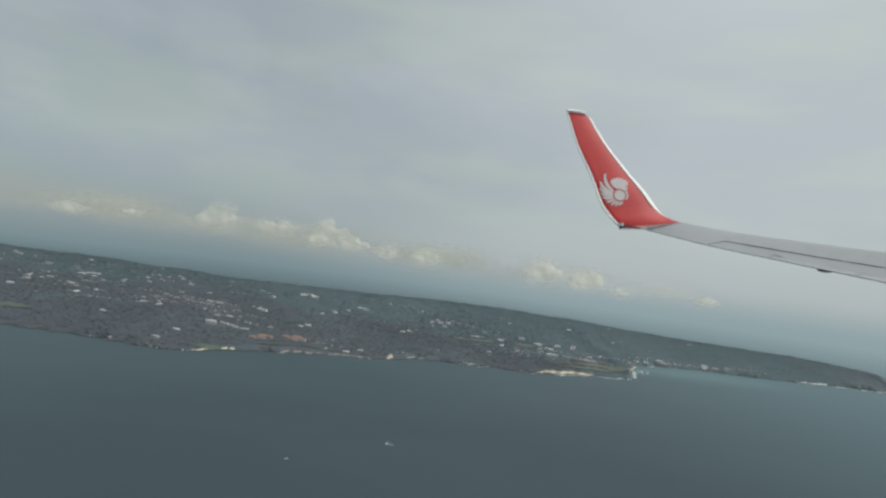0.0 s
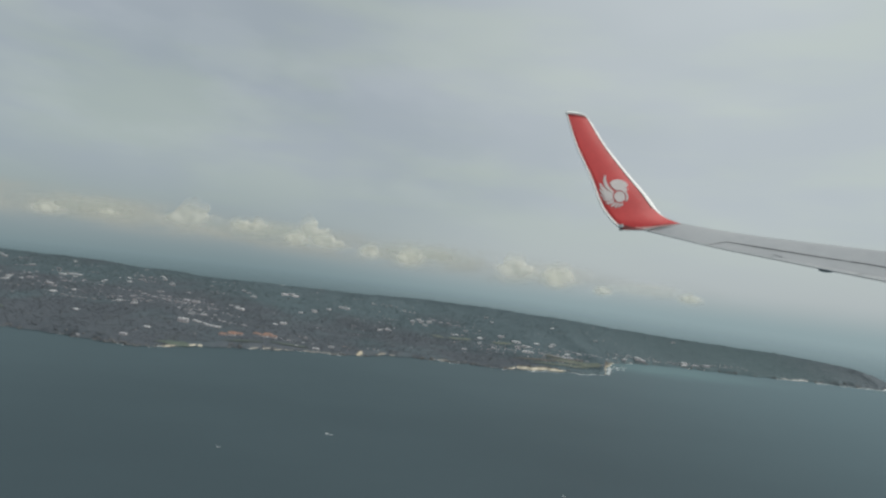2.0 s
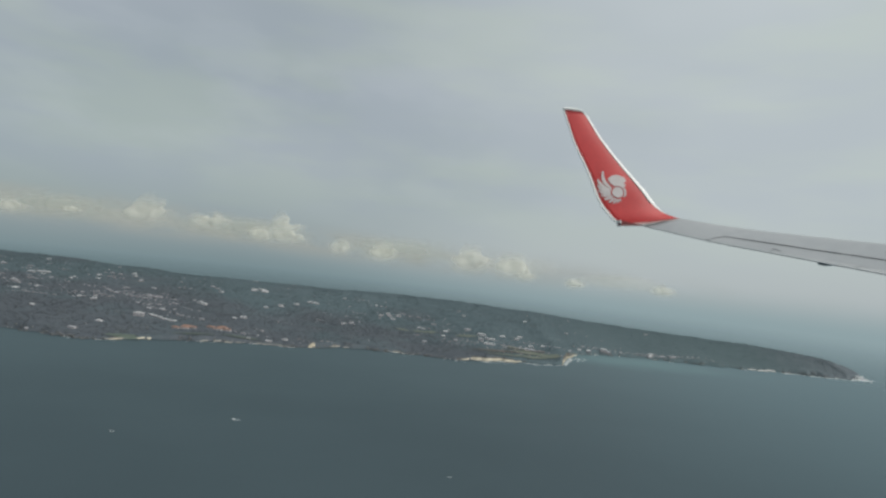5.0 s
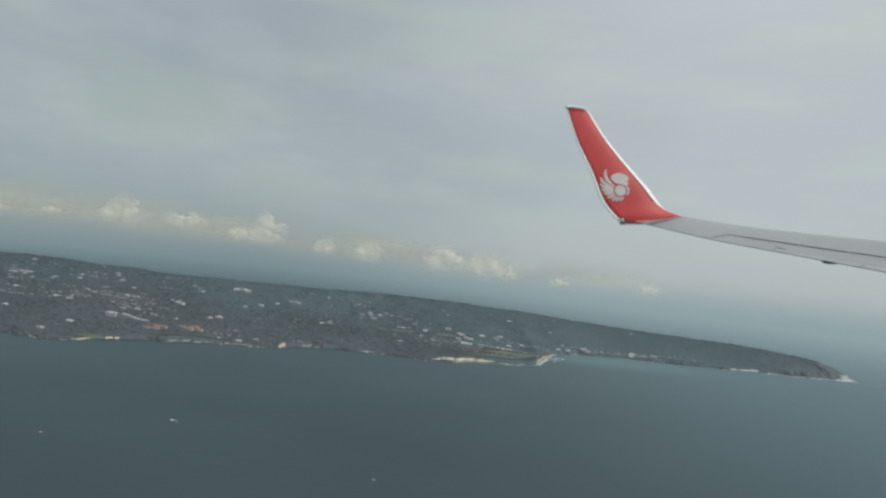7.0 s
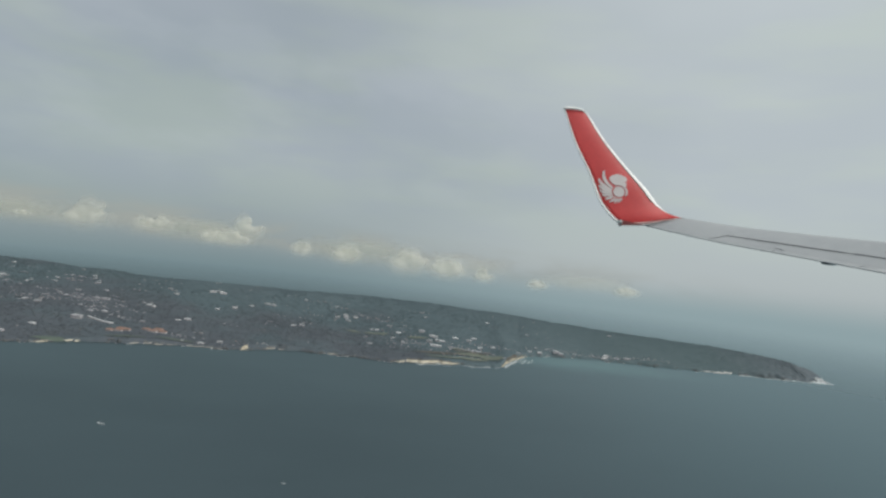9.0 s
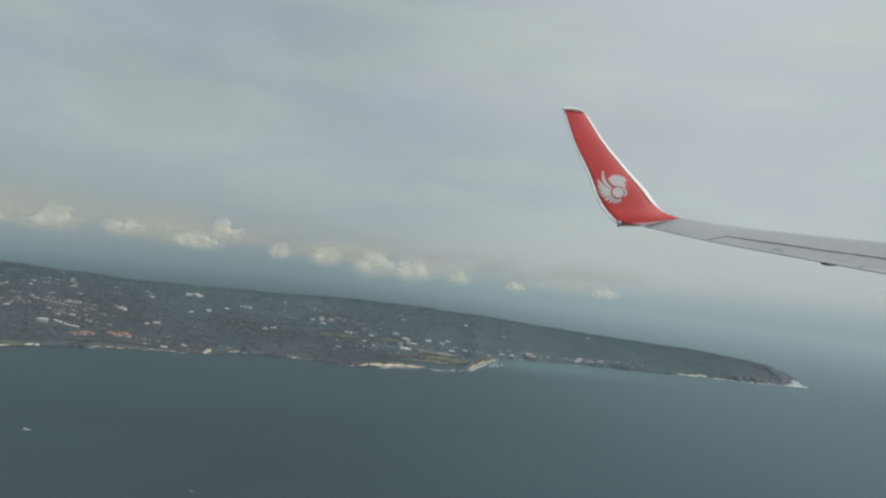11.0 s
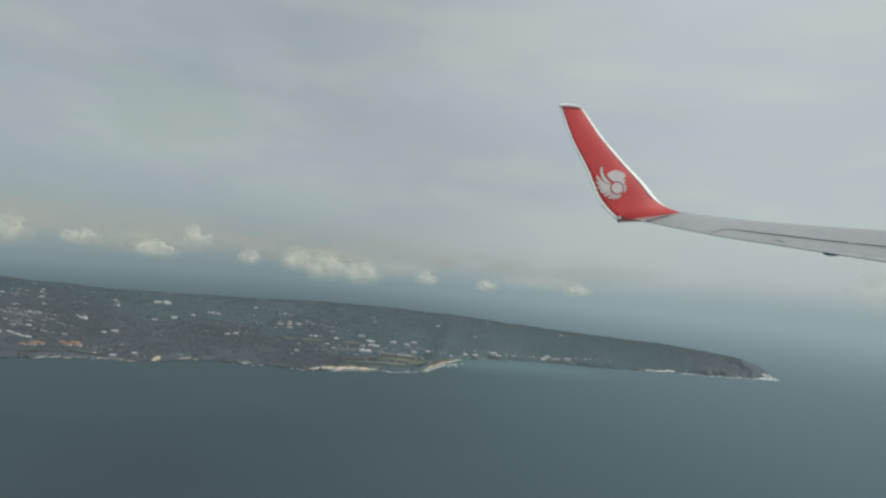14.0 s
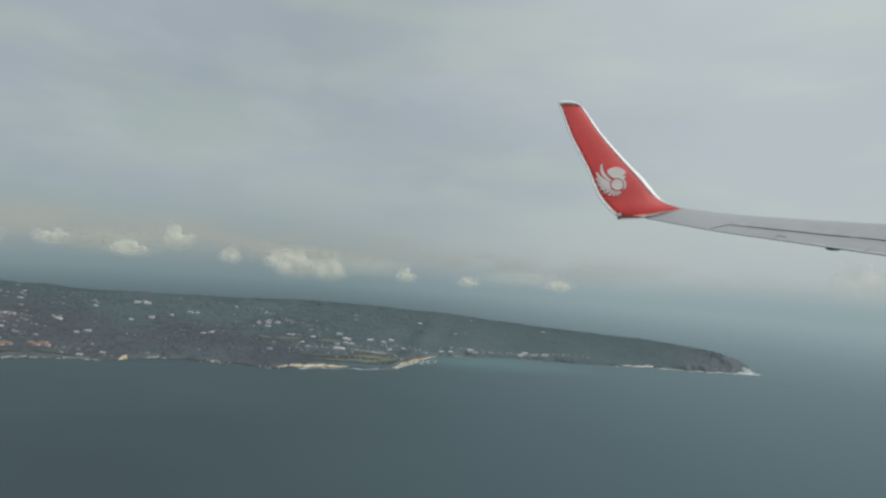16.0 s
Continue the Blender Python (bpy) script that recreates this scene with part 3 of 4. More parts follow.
def build_houses():
    rng = random.Random(21)
    kinds = [house(6.5, 5, 1, PALE_ROOF, 1.5, "small plastered house with a pale sheet roof"),
             house(9, 6, 1, PALE_ROOF, 1.9, "long low house with a pale hipped roof"),
             house(7, 6, 2, GREY_ROOF, 1.9, "two-storey house with a grey tiled roof"),
             house(11, 7, 2, PALE_ROOF, 1.0, "white flat-roofed building among trees", True),
             house(8, 6, 1, CLAY_ROOF, 2.0, "plastered house with a clay tile roof"),
             house(5, 4.5, 1, GREY_ROOF, 1.5, "little house with a grey tiled roof"),
             house(9, 6, 1, WHITE_ROOF, 1.9, "bright white-roofed house standing out among trees"),
             house(11, 7, 2, WHITE_ROOF, 1.0, "bright white flat-roofed building among trees", True)]
    spare = list(kinds)
    lots = []

    def put(k, x, y, turn, size=1.0, east=0.75):
        if any(abs(x - hx) < 0.8 * hs and abs(y - hy) < 0.8 * hs for hx, hy, hs in HOUSES):
            return
        size *= east if x > 60 else 1.0
        lots.append((k, x, y, turn, size))
        HOUSES.append((x, y, (6.0, 7.5, 6.5, 8.5, 7.0, 5.0, 7.5, 8.5)[k] * size * 0.75))

    # the bright roofs that stand out
    bright = ((-481, 693), (-490, 705), (-474, 656), (-426, 687), (-398, 653), (-329, 586), (-321, 646), (-298, 636), (-355, 819), (-330, 788),
              (-220, 787), (-211, 704), (-205, 702), (-222, 636), (-242, 557), (-150, 658), (-144, 668), (-146, 751), (-109, 828), (-25, 893), (-42, 735),
              (-85, 577), (-74, 595), (-378, 771), (-399, 747), (-525, 796), (-604, 847), (-74, 899), (-34, 741), (-133, 774), (-121, 801), (-101, 830))
    for x, y in bright:
        put(rng.choice((6, 7, 7)), x, y, rng.uniform(-25, 25), rng.uniform(0.42, 0.62))
    # duller pale roofs, one by one and in short rows
    pale = ((-624, 866), (-539, 810), (-511, 863), (-417, 734), (-437, 749), (-431, 690), (-414, 677), (-398, 650), (-484, 690), (-491, 712), (-473, 704), (-467, 711),
            (-391, 793), (-403, 760), (-244, 521), (-367, 837), (-340, 807), (-232, 627), (-224, 638), (-214, 647), (-221, 711), (-213, 713), (-264, 686), (-252, 686),
            (-325, 707), (-303, 687), (-286, 677), (-279, 513), (-388, 672), (-382, 644), (-243, 815), (-233, 807), (-136, 780), (-106, 578), (-412, 877), (-315, 727), (-285, 737),
            (62, 686), (82, 740), (98, 710), (158, 775), (190, 735), (206, 743), (48, 785), (54, 787), (101, 930), (66, 821), (86, 831), (113, 793), (84, 775), (10, 811),
            (202, 917), (235, 720), (251, 742), (259, 876), (263, 744), (310, 769), (346, 765), (363, 772), (376, 770), (384, 908), (108, 905), (138, 712), (143, 738))
    for x, y in pale:
        put(rng.choice((0, 1, 3, 6)), x, y, rng.uniform(-12, 12), rng.uniform(0.40, 0.58), 1.15)
    # a terrace of pale houses along the fields, and the brightest by the bay
    for i in range(12):
        put(rng.choice((0, 1, 5)), 154 + 4.2 * i, 707 - 0.5 * i + rng.uniform(-1.5, 1.5), rng.uniform(-10, 10), rng.uniform(0.40, 0.55), 1.1)
    for x, y in ((132, 763), (135, 702), (141, 703), (182, 790), (285, 759), (291, 757), (353, 784), (348, 771), (128, 766)):
        put(7, x, y, rng.uniform(-8, 8), rng.uniform(0.45, 0.6), 1.1)
    # towns: middle, spread, number
    towns = ((-275, 682, 34, 12, 46), (-420, 690, 60, 40, 40), (-222, 636, 20, 7, 10), (-90, 770, 40, 40, 10), (15, 845, 22, 20, 12),
             (70, 755, 30, 28, 20), (130, 705, 26, 22, 30), (180, 735, 18, 22, 22), (300, 770, 30, 6, 14), (352, 780, 18, 7, 18),
             (-560, 760, 50, 60, 22), (-300, 790, 90, 30, 14), (-30, 900, 80, 25, 8), (-600, 690, 60, 40, 16), (-120, 605, 50, 14, 8), (410, 775, 25, 5, 6), (165, 662, 24, 7, 14), (330, 776, 50, 6, 6))
    for x, y, sx, sy, n in towns:
        n = int(n * 2.6)
        while n > 0:
            hx, hy = rng.gauss(x, sx), rng.gauss(y, sy)
            slope = rng.uniform(-0.12, 0.12)
            k = rng.choice((0, 1, 2, 3, 5))
            for _ in range(rng.choice((2, 3, 4, 6))):               # a short street along the slope
                n -= 1
                if shore(hx) + 5 < hy < ridge(hx):
                    put(k if rng.random() < 0.6 else rng.choice((0, 1, 2, 5)), hx, hy, math.degrees(slope) + rng.uniform(-8, 8), rng.choice((0.16, 0.20, 0.24, 0.28, 0.40)))
                step = rng.uniform(3.4, 9.0)
                hx, hy = hx + step, hy + step * slope + rng.uniform(-2.6, 2.6)
    for _ in range(90):
        hx = rng.uniform(-700, 330)
        hy = rng.uniform(shore(hx) + 20, ridge(hx))
        put(rng.choice((0, 2, 5, 5, 2, 0, 4)), hx, hy, rng.uniform(-20, 20), rng.uniform(0.22, 0.38))
    # the houses nearest to the sea, and the larger ones, stand singly; the small far ones are joined
    lots.sort(key=lambda lot: lot[2] - (400 if lot[4] > 0.4 else 0))
    for k, x, y, turn, size in lots[:285]:
        m = pose(x, y, height(x, y), 0, 0, turn)
        if kinds[k] in spare:
            spare.remove(kinds[k])
            ob = kinds[k]
            ob.matrix_basis = m
        else:
            ob = copy_thing(kinds[k], m)
        ob.scale = (size * 1.1, size * 0.9, size * (0.55 if x > 40 else 0.42))
    verts, faces, marks = [], [], []
    for k, x, y, turn, size in lots[285:]:
        w, d, tall = ((6.5, 5, 2.9), (9, 6, 2.9), (7, 6, 5.8), (11, 7, 5.8), (8, 6, 2.9), (5, 4.5, 2.9), (9, 6, 2.9), (11, 7, 5.8))[k]
        m = pose(x, y, height(x, y), 0, 0, turn) @ Matrix.Diagonal((size * 1.1, size * 0.9, size * (0.55 if x > 40 else 0.42), 1))
        for mark, (v, f) in enumerate((box(-w / 2, w / 2, -d / 2, d / 2, -3, tall), hip(-w / 2 - 0.6, w / 2 + 0.6, -d / 2 - 0.6, d / 2 + 0.6, tall, tall + 1.7, d * 0.5))):
            n = len(verts)
            verts += [m @ Vector(p) for p in v]
            faces += [tuple(i + n for i in q) for q in f]
            marks += [mark] * len(f)
    me = mesh("distant_houses", verts, faces, MIXED_WALL)
    me.materials.append(MIXED_ROOF)
    me.polygons.foreach_set("material_index", marks)
    tagged(new("distant_houses", me), "scattered small pale houses on the plateau", "houses", kind="stuff")


def long_block(name, label, category, x, y, turn, width, depth, storeys, roof, flat):
    ob = house(width, depth, storeys, roof, 2.2 if roof is CLAY_ROOF else 1.4, label, flat)
    ob.name = name
    tagged(ob, label, category, "large buildings")
    ob.matrix_basis = pose(x, y, height(x, y), 0, 0, turn) @ Matrix.Diagonal((0.75, 0.6, 0.5 if roof is CLAY_ROOF else 0.36, 1))
    HOUSES.append((x, y, width * 0.42))


def build_large():
    long_block("hotel", "white three-storey hotel block above the shore", "hotel", -226, 597, 4, 13, 7, 3, WHITE_ROOF, True)
    for x, y in ((-217, 604), (-212, 603), (-206, 602), (-201, 601), (-195, 600), (-190, 599)):
        long_block("hotel_wing", "low white hotel wing in a row", "hotel", x, y, -8, 5, 2.2, 1, WHITE_ROOF, False)
    for x, y, w in ((-176, 574, 9), (-168, 576, 10), (-162, 580, 9), (-170, 584, 12), (-148, 590, 9), (-140, 588, 10), (-132, 592, 10), (-139, 597, 12)):
        long_block("resort_house", "resort villa with an orange clay tile roof", "villa", x, y, (w * 7) % 20 - 10, w, 6, 1, CLAY_ROOF, False)
    long_block("warehouse", "long white warehouse roof on the plateau", "warehouse", -446, 762, -6, 26, 9, 1, WHITE_ROOF, False)
    long_block("warehouse", "white sheet roof of a large hall", "warehouse", -457, 755, -6, 12, 8, 1, WHITE_ROOF, False)
    for x, y, t in ((-191, 834, 25), (-183, 839, -30), (-176, 834, 30)):
        long_block("villa", "white angled villa near the ridge", "villa", x, y, t, 12, 6, 2, WHITE_ROOF, True)
    for x, y in ((-8, 824), (4, 826), (15, 834), (0, 840)):
        long_block("villa", "large white villa among trees", "villa", x, y, 8, 8, 5, 2, WHITE_ROOF, True)
    for x, y in ((128, 728), (137, 734), (176, 770)):
        long_block("villa", "pale villa of the village behind the beach", "villa", x, y, -6, 8, 5, 2, WHITE_ROOF, True)


build_large()
build_houses()
build_woods()
build_shore_rocks()
build_surf()


# ---- boats ----
def boat(x, y, turn, length, label):
    ob = tagged(new("boat"), label, "boat", "boats on the sea")
    ob.matrix_basis = pose(x, y, 0, 0, 0, turn)
    n, verts, faces = 9, [], []
    for i in range(n):
        u = i / (n - 1)
        w = length * 0.16 * (1 - max(0.0, (u - 0.45) / 0.55) ** 2.2) + 0.02
        top = length * (0.11 + 0.06 * u * u)
        px = (u - 0.5) * length
        verts += [(px, -w, top), (px, -w * 0.75, -0.1), (px, 0, -0.3), (px, w * 0.75, -0.1), (px, w, top)]
    for i in range(n - 1):
        for j in range(5):
            faces.append((i * 5 + j, i * 5 + (j + 1) % 5, (i + 1) * 5 + (j + 1) % 5, (i + 1) * 5 + j))
    faces += [(4, 3, 2, 1, 0), tuple(range((n - 1) * 5, n * 5))]
    part("hull", verts, faces, HULL, ob)
    l = length
    cabin = part("cabin", *join(box(-0.2 * l, 0.12 * l, -0.09 * l, 0.09 * l, 0.1 * l, 0.27 * l), box(-0.24 * l, 0.16 * l, -0.11 * l, 0.11 * l, 0.27 * l, 0.29 * l)), HULL, ob, "white cabin with a flat roof")
    part("window", *box(-0.17 * l, 0.09 * l, -0.095 * l, -0.088 * l, 0.18 * l, 0.25 * l), WINDOW, cabin)
    wake = []
    rng = random.Random(int(x + y))
    for i in range(14):
        r = rng.uniform(0.06, 0.12) * l
        px = -l * (0.55 + 0.09 * i)
        v = [(px + a * r * 2.4, b * r + rng.uniform(-0.05, 0.05) * l, 0.04 + c * 0.08) for a, b, c in ICO_V]
        wake.append((v, ICO_F))
    part("wake", *join(*wake), FOAM, ob, "short white wake")


boat(-20, 319, 175, 1.9, "small white motor boat with a short wake")
boat(-64, 280, 190, 0.8, "tiny white boat on open water")
boat(97, 268, 170, 0.8, "tiny white fishing boat on open water")


# ---- cumulus clouds ----
def cloud(x, y, z, width, tall, seed, label="soft cream-white cumulus cloud with a ragged top", towers=3, vapour=VAPOUR):
    rng = random.Random(seed)
    pieces = []
    tops = [(rng.uniform(-0.3, 0.3), rng.uniform(0.55, 1.0)) for _ in range(towers)]
    for i in range(60):
        if i % 3:
            c, high = tops[(i // 2) % towers]
            u = rng.random()
            px, pz = c * width + rng.gauss(0, 0.10 - 0.06 * u) * width, (-0.5 + high * u) * tall
            r = (0.25 - 0.10 * u) * tall * rng.uniform(0.6, 1.2)
        else:
            px, pz = rng.uniform(-0.46, 0.46) * width, rng.uniform(-0.5, -0.22) * tall
            r = rng.uniform(0.18, 0.34) * tall
        py = rng.uniform(-0.008, 0.008) * width
        pieces.append(([(px + a * r * 1.35, py + b * r * 0.6, pz + c2 * r) for a, b, c2 in BALL_V], BALL_F))
    ob = new("cloud", mesh("cloud", *join(*pieces), vapour, True))
    ob.location = (x, y, z)
    solid = ob.modifiers.new("merge", "REMESH")
    solid.mode, solid.voxel_size, solid.use_smooth_shade = "VOXEL", max(width, tall) / 30, True
    lumps = bpy.data.textures.new("lumps", "CLOUDS")
    lumps.noise_scale, lumps.noise_depth = tall * 0.34, 1
    push = ob.modifiers.new("lumps", "DISPLACE")
    push.texture, push.strength, push.mid_level, push.texture_coords = lumps, tall * 0.16, 0.5, "GLOBAL"
    calm = ob.modifiers.new("calm", "SMOOTH")
    calm.factor, calm.iterations = 0.5, 4
    return tagged(ob, label, "cloud", "clouds over the horizon")


CLOUDS = ((-428, 670, 115, 46, 20, 2), (-370, 690, 118, 34, 12, 2), (-246, 615, 120, 66, 36, 2), (-194, 663, 119, 56, 24, 3), (-163, 750, 114, 30, 26, 1),
          (-178, 906, 131, 46, 40, 2), (-105, 681, 110, 66, 22, 2), (-86, 894, 109, 28, 32, 1), (-32, 945, 106, 46, 38, 2),
          (103, 632, 105, 42, 38, 2), (148, 606, 101, 44, 28, 2), (190, 846, 94, 30, 24, 1), (273, 910, 90, 28, 24, 1), (401, 905, 90, 40, 24, 2))
for i, (x, y, z, wide, tall, towers) in enumerate(CLOUDS):
    cloud(x, y, z, wide, tall, seed=i + 3, towers=towers)


def cloud_bank(x, y, z, width, tall, label, vapour):
    verts = [(a * width / 2, b * width * 0.06, c * tall / 2) for a, b, c in BALL_V]
    ob = new("cloud", mesh("cloud", verts, BALL_F, vapour, True))
    ob.location = (x, y, z)
    tagged(ob, label, "cloud", "clouds over the horizon")


for c in ((-420, 735, 117, 250, 46), (-205, 790, 113, 240, 46), (-10, 985, 107, 270, 56), (160, 735, 99, 130, 36), (360, 985, 90, 200, 36)):
    cloud_bank(*c, "long thin bank of pale yellowish cloud", HAZE if c[0] < 100 else FAINT)
cloud(760, 800, 124, 74, 62, 51, "faint thin patch of white cloud", vapour=FAINT)


# ---- aircraft wing with its winglet ----
# local metres: x along the chord to the nose, y up, z outboard
WING_SCALE = 268.0
wing = tagged(new("aircraft_wing"), "grey airliner wing with an upturned red winglet", "wing")
eye, aim, tilt = Vector((140.511, 5.398, 98.194)), Vector((-0.04353, 0.99881, 0.02184)), 5.80
wing.matrix_basis = look(eye, eye + aim, tilt) @ Matrix.Diagonal((WING_SCALE, WING_SCALE, WING_SCALE, 1)) @ pose(0.0, 0.026, 0)


# stations from the winglet's root to its top: trailing edge, leading edge
WINGLET = [(Vector(a), Vector(b)) for a, b in (
    ((3.72, 0.472, -12.4), (4.956, 0.621, -12.3)),
    ((3.561, 0.615, -12.42), (4.724, 0.709, -12.4)),
    ((3.417, 0.81, -12.5), (4.536, 0.893, -12.5)),
    ((3.3, 1.056, -12.6), (4.315, 1.262, -12.62)),
    ((3.145, 1.646, -12.8), (3.981, 1.734, -12.82)),
    ((2.897, 2.328, -13.0), (3.578, 2.328, -13.0)),
    ((2.753, 2.967, -13.2), (3.275, 2.917, -13.2)),
    ((2.72, 3.085, -13.22), (3.195, 3.022, -13.22)))]
# stations of the wing from its tip inwards
WING = [(Vector(a), Vector(b)) for a, b in (
    ((4.18, 0.468, -12.36), (4.956, 0.621, -12.3)),
    ((5.19, 0.119, -11.4), (5.922, 0.387, -11.6)),
    ((6.017, -0.121, -10.6), (6.811, 0.218, -10.9)),
    ((7.085, -0.434, -9.5), (7.99, 0.0, -9.8)),
    ((8.504, -0.853, -8.0), (9.613, -0.277, -8.3)))]


def section(stations, i, u, side, thick, proud=0.0):
    """A point on the skin: u from the leading edge (0) to the trailing edge (1), side +1 the face to the cabin, -1 the other."""
    lo, hi = stations[max(0, i - 1)], stations[min(len(stations) - 1, i + 1)]
    te, le = stations[i]
    along = (hi[0] + hi[1]) - (lo[0] + lo[1])
    normal = along.cross(le - te).normalized()
    chord = (le - te).length
    t = thick * chord * (2.6 * math.sqrt(max(0.0, u)) * (1 - u)) * 0.5
    return le + (te - le) * u + normal * side * (t + proud)


def between(stations, v):
    i = min(int(v), len(stations) - 2)
    f = v - i
    return tuple(stations[i][k].lerp(stations[i + 1][k], f) for k in (0, 1))


def shell(stations, u0, u1, thick, proud, side=1, rows=10, taper=0):
    """A closed skin over the chord from u0 to u1, growing to its full width over the first stations where it tapers."""
    n = 2 * (rows + 1)
    verts, faces = [], []
    for i in range(len(stations)):
        wide = (u1 - u0) * (min(1.0, (i + 0.3) / taper) if taper else 1.0)
        us = [u0 + wide * (j / rows) ** 1.4 for j in range(rows + 1)]
        for u, s in [(u, 1) for u in us] + [(u, -1) for u in reversed(us)]:
            verts.append(section(stations, i, u, s * side, thick, proud))
    for i in range(len(stations) - 1):
        for j in range(n):
            faces.append((i * n + j, i * n + (j + 1) % n, (i + 1) * n + (j + 1) % n, (i + 1) * n + j))
    faces += [tuple(reversed(range(n))), tuple(range((len(stations) - 1) * n, len(stations) * n))]
    return verts, faces


def refine(stations, n):
    """The same stations, with n steps of a smooth curve between each two."""
    out = []
    for i in range(len(stations) - 1):
        p = [stations[max(0, i - 1)], stations[i], stations[i + 1], stations[min(len(stations) - 1, i + 2)]]
        for j in range(n):
            f = j / n
            out.append(tuple(0.5 * (2 * p[1][k] + (p[2][k] - p[0][k]) * f + (2 * p[0][k] - 5 * p[1][k] + 4 * p[2][k] - p[3][k]) * f * f
                                    + (3 * p[1][k] - p[0][k] - 3 * p[2][k] + p[3][k]) * f ** 3) for k in (0, 1)))
    return out + [stations[-1]]


FINE, FINE_WING = refine(WINGLET, 5), refine(WING, 4)


def arched(skin, u0, u1, rows=10, stations=1):
    """The same skin with a rounded upper end."""
    verts, faces = skin
    us = [u0 + (u1 - u0) * (j / rows) ** 1.4 for j in range(rows + 1)]
    us = us + us[::-1]
    rise = (FINE[-1][0] - FINE[-6][0]).normalized()
    for s in range(stations):
        for j, u in enumerate(us):
            verts[len(verts) - (s + 1) * len(us) + j] += rise * 0.16 * u * (1 - u)
    return verts, faces


winglet = part("winglet", *arched(shell(FINE, 0.03, 0.985, 0.075, 0.0), 0.03, 0.985), RED, wing, "red painted winglet", True)
part("leading_edge", *shell(FINE[3:], 0.0, 0.085, 0.08, 0.006, taper=10), WHITE, winglet, "bare white leading edge", True)
# dark strip painted in for the shadow line beside the white edge
part("edge_seam", *shell(FINE[11:], 0.085, 0.102, 0.08, 0.004), HEEL, winglet, "dark joint behind the leading edge", True)
part("tip_seam", *shell(FINE[-2:], 0.05, 0.95, 0.08, 0.003), HEEL, winglet, "dark joint below the cap", True)
part("trailing_edge", *shell(FINE, 0.95, 1.0, 0.08, 0.012), WHITE, winglet, "white trailing edge", True)
wing_panel = part("wing_panel", *shell(FINE_WING, 0.0, 1.0, 0.06, 0.0), SKIN, wing, "", True)
part("trailing_edge", *shell(FINE_WING, 0.977, 1.0, 0.06, 0.008), SKIN, wing_panel, "", True)


def skin_point(u, v, lift=0.012):
    i = min(int(v), len(WING) - 2)
    a, b = section(WING, i, u, 1, 0.06, lift), section(WING, i + 1, u, 1, 0.06, lift)
    return a.lerp(b, v - i)


def strip(name, points, width, mat, label=""):
    """A thin raised bar along points (u, v) of the wing's upper skin."""
    verts, faces = [], []
    for u, v in points:
        for du, lift in ((-width, 0.0), (-width, 0.007), (width, 0.007), (width, 0.0)):
            verts.append(skin_point(min(1.0, max(0.0, u + du)), v, lift))
    for i in range(len(points) - 1):
        for j in range(4):
            faces.append((i * 4 + j, i * 4 + (j + 1) % 4, (i + 1) * 4 + (j + 1) % 4, (i + 1) * 4 + j))
    part(name, verts, faces, mat, wing_panel, label)


strip("panel_gap", [(0.985, 0.92), (0.80, 0.97), (0.645, 1.03)], 0.009, GAP, "fine panel joint")
strip("hinge_gap", [(0.645, 1.03), (0.64, 1.16), (0.635, 1.30)], 0.0040, GAP, "dark hinge line of the aileron")
strip("hinge_gap", [(0.635, 1.30), (0.63, 1.42), (0.625, 1.70), (0.62, 2.13)], 0.0070, GAP, "dark hinge line of the aileron")
strip("hinge_gap", [(0.626, 2.13), (0.618, 2.3), (0.612, 2.50)], 0.0062, GAP, "dark hinge line of the aileron")
strip("panel_gap", [(0.612, 2.50), (0.61, 2.54), (0.605, 2.58)], 0.0025, SEAM)
strip("hinge_gap", [(0.605, 2.58), (0.602, 3.0), (0.60, 3.9)], 0.0058, GAP, "dark hinge line of the flap")
strip("panel_gap", [(0.83, 1.84), (0.86, 1.98)], 0.003, SEAM)
strip("panel_gap", [(0.985, 1.86), (0.90, 1.88)], 0.004, SEAM)
strip("panel_gap", [(0.97, 2.75), (0.90, 2.78)], 0.004, SEAM)


def ellipsoid(c, rx, ry, rz, n=14, m=8):
    verts, faces = [], []
    for i in range(m + 1):
        a = math.pi * i / m
        for j in range(n):
            b = 2 * math.pi * j / n
            verts.append((c[0] - rx * math.cos(a), c[1] + ry * math.sin(a) * math.cos(b), c[2] + rz * math.sin(a) * math.sin(b)))
    for i in range(m):
        for j in range(n):
            faces.append((i * n + j, i * n + (j + 1) % n, (i + 1) * n + (j + 1) % n, (i + 1) * n + j))
    return verts, faces


fairing = part("fairing", *ellipsoid(Vector((6.70, -0.268, -10.25)), 0.16, 0.038, 0.10), GAP, wing, "dark hinge fairing under the trailing edge", True)
part("fairing_lip", *ellipsoid(Vector((6.77, -0.274, -10.36)), 0.18, 0.054, 0.10), WHITE, fairing, "pale lower lip", True)


def wedge(name, outline, z0, z1, mat, label):
    n = len(outline)
    verts = [(x, y, z) for z in (z0, z1) for x, y in outline]
    faces = [tuple(range(n)), tuple(reversed(range(n, 2 * n)))] + [(i, n + i, n + (i + 1) % n, (i + 1) % n) for i in range(n)]
    part(name, verts, faces, mat, wing, label)


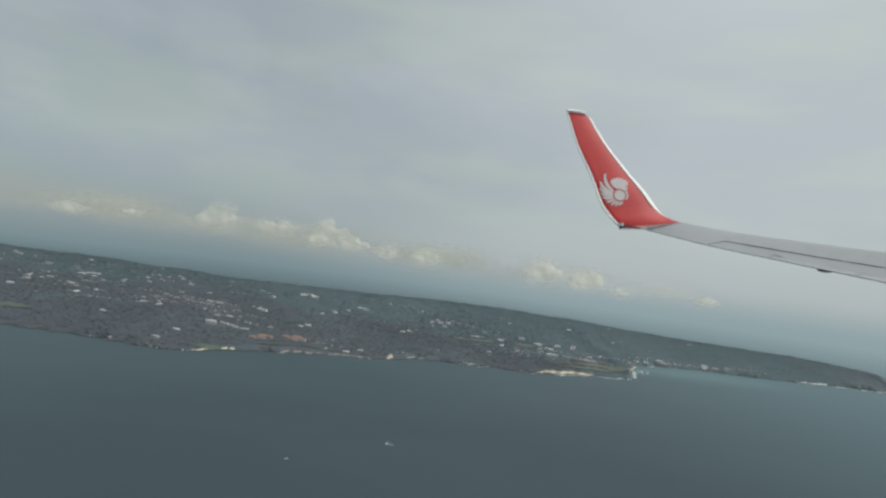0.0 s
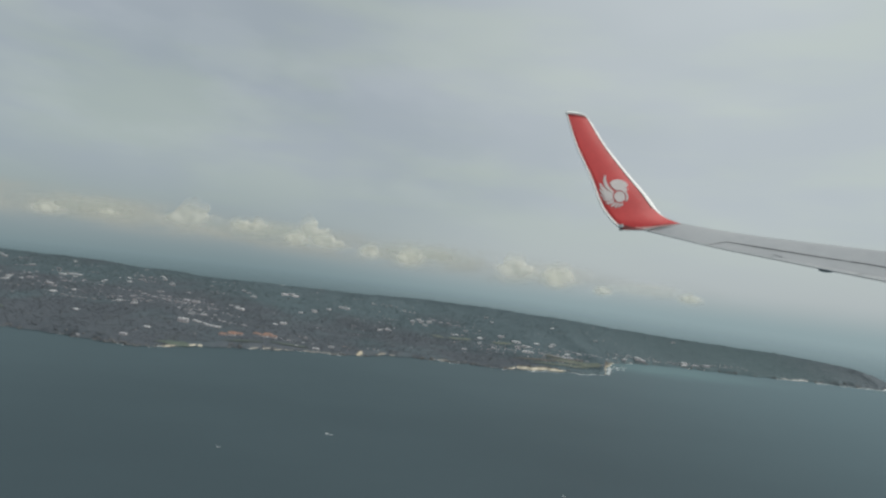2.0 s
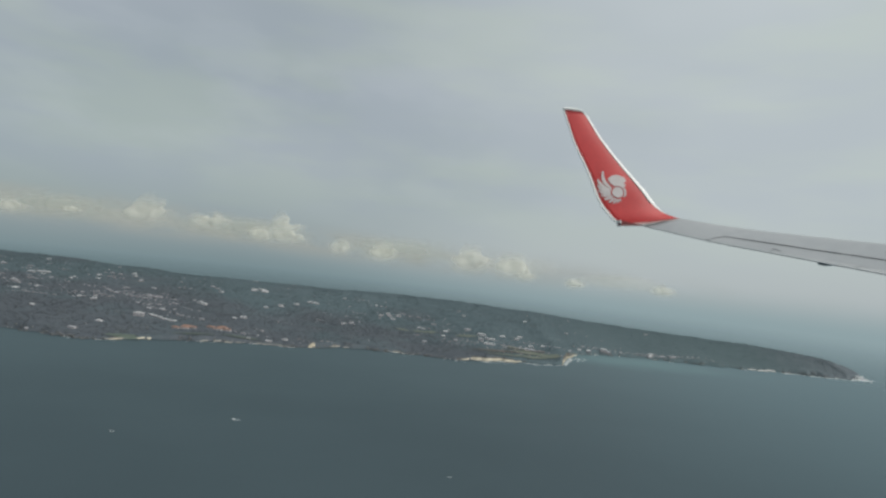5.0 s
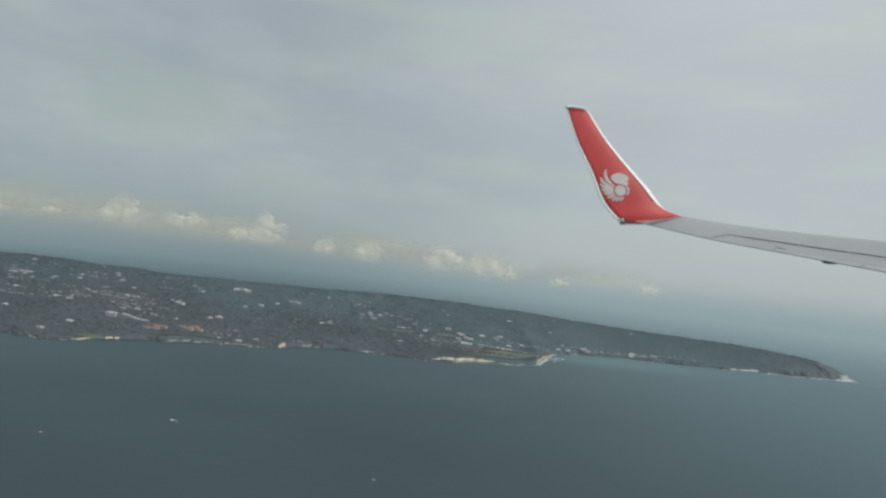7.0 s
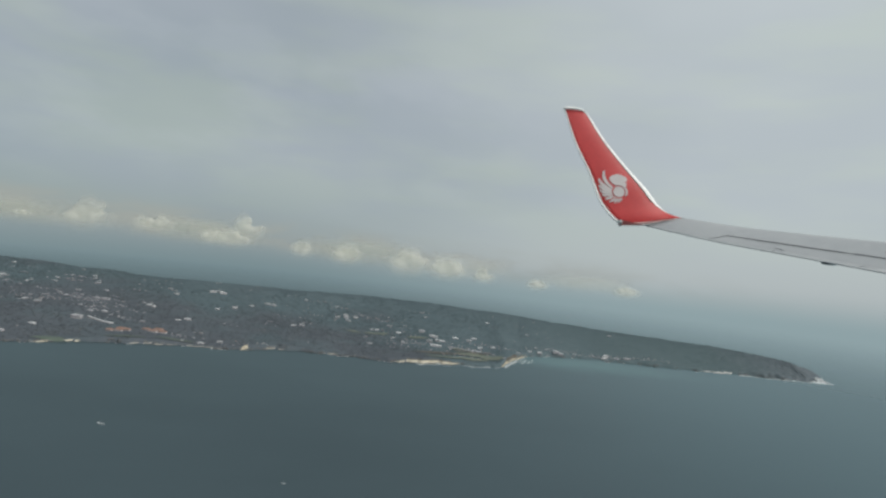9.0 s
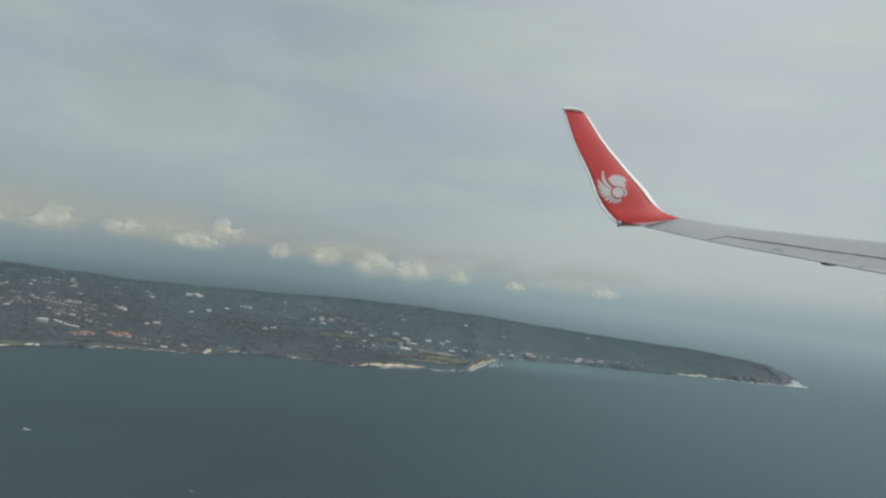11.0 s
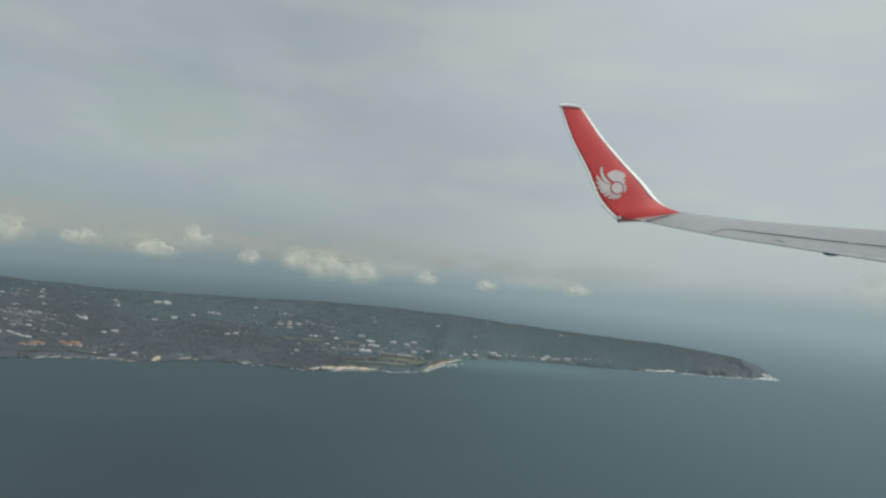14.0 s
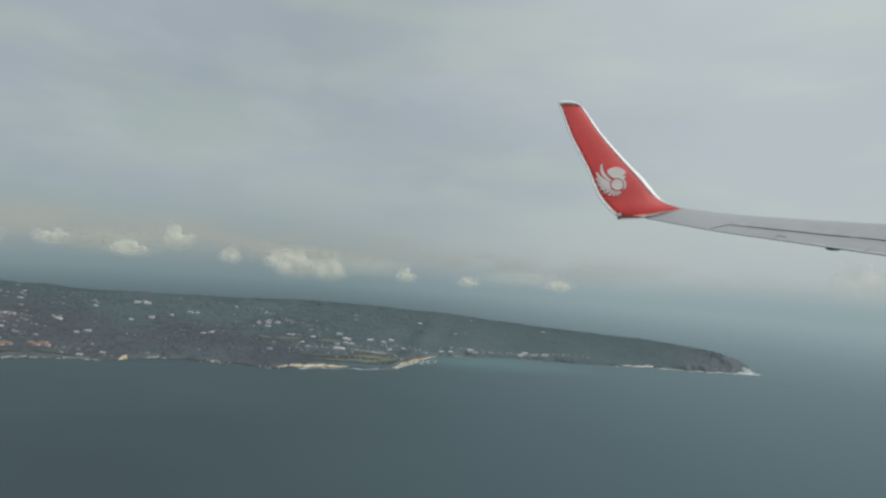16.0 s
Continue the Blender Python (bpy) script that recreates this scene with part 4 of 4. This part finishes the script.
wedge("tip_fairing", [(3.640, 0.566), (3.640, 0.462), (4.100, 0.462), (3.860, 0.516)], -12.30, -12.04, HEEL, "dark red fairing at the wing tip")
wedge("tip_strake", [(3.628, 0.461), (3.628, 0.450), (4.140, 0.458)], -12.30, -12.03, WHITE, "thin pale lower edge of the wing tip")
wedge("tip_light", [(3.618, 0.576), (3.618, 0.520), (3.640, 0.512), (3.640, 0.569)], -12.30, -12.03, WHITE, "small white light housing")
# fillet whitened so its shaded face looks as light as the wing skin
wedge("root_fillet", [(3.960, 0.470), (4.180, 0.462), (4.956, 0.612), (4.956, 0.622)], -12.38, -12.30, WHITE, "fillet between wing and winglet, whitened to look like lit skin")
wedge("root_seam", [(3.830, 0.520), (3.880, 0.486), (4.300, 0.512), (4.930, 0.610), (4.940, 0.624), (4.300, 0.548)], -12.32, -12.27, ROSE, "pale pink line along the winglet's lower edge")

# emblem: a fan of feathers round a disc, on the winglet's inner face
MIDDLE = Vector((3.695, 1.238, -12.56))


def conform(x, y, lift):
    """The point of the winglet's inner face at this chordwise and upright place."""
    lo, hi = 0.0, len(FINE) - 1.001
    for _ in range(24):
        v = (lo + hi) / 2
        te, le = between(FINE, v)
        u = min(0.99, max(0.01, (le.x - x) / (le.x - te.x)))
        if le.y + (te.y - le.y) * u < y:
            lo = v
        else:
            hi = v
    i = int(v)
    return section(FINE, i, u, -1, 0.075, lift).lerp(section(FINE, i + 1, u, -1, 0.075, lift), v - i)


def decal(name, outline):
    n = len(outline)
    verts = [conform(MIDDLE.x + x, MIDDLE.y + y, 0.012) for x, y in outline] + [conform(MIDDLE.x + x, MIDDLE.y + y, -0.02) for x, y in outline]
    faces = [tuple(range(n)), tuple(reversed(range(n, 2 * n)))] + [(i, n + i, n + (i + 1) % n, (i + 1) % n) for i in range(n)]
    part(name, verts, faces, EMBLEM, winglet)


HUB = (0.045, -0.06)


def polar(angle, r):
    return (HUB[0] + r * math.cos(radians(angle)), HUB[1] + r * math.sin(radians(angle)))


decal("emblem_disc", [polar(a, 0.118) for a in range(0, 360, 12)])
decal("emblem_crest", [polar(a, 0.142) for a in range(-42, 113, 10)]
      + [polar(a, r) for a, r in ((122, 0.22), (123, 0.29), (121, 0.335), (115, 0.37), (109, 0.368), (104, 0.385), (97, 0.378), (90, 0.392), (83, 0.38), (76, 0.385), (69, 0.365), (63, 0.366), (56, 0.345), (51, 0.325),
                                  (50, 0.29), (56, 0.245), (46, 0.245), (40, 0.25), (37, 0.215), (42, 0.185), (30, 0.185), (20, 0.182), (8, 0.188), (-5, 0.18), (-18, 0.184), (-30, 0.172), (-42, 0.165))])
for angle, reach, sweep in ((142, 0.545, 23), (158, 0.49, 15), (171, 0.44, 13), (184, 0.40, 11), (198, 0.36, 10), (214, 0.325, 8), (232, 0.295, 6), (249, 0.265, 5), (266, 0.235, 4), (283, 0.20, 4)):
    base = 0.145
    pts = []
    for side in (1, -1):
        for i in range(7):
            f = i / 6 if side == 1 else 1 - i / 6
            r = base + (reach - base) * f
            w = r * 0.116 * math.sin(math.pi * min(1, 0.34 + 0.58 * f)) ** 0.7
            bend = radians(angle - sweep * f * f)
            pts.append((HUB[0] + r * math.cos(bend) - side * w * math.sin(bend), HUB[1] + r * math.sin(bend) + side * w * math.cos(bend)))
    decal("emblem_feather", pts)
CROWN = [FINE[-1], tuple(p + (FINE[-1][k] - FINE[-6][k]).normalized() * (0.06, 0.045)[k] for k, p in enumerate(FINE[-1]))]
part("tip_cap", *arched(shell(CROWN, 0.0, 1.0, 0.09, 0.012), 0.0, 1.0, stations=2), WHITE, winglet, "white cap of the winglet", True)
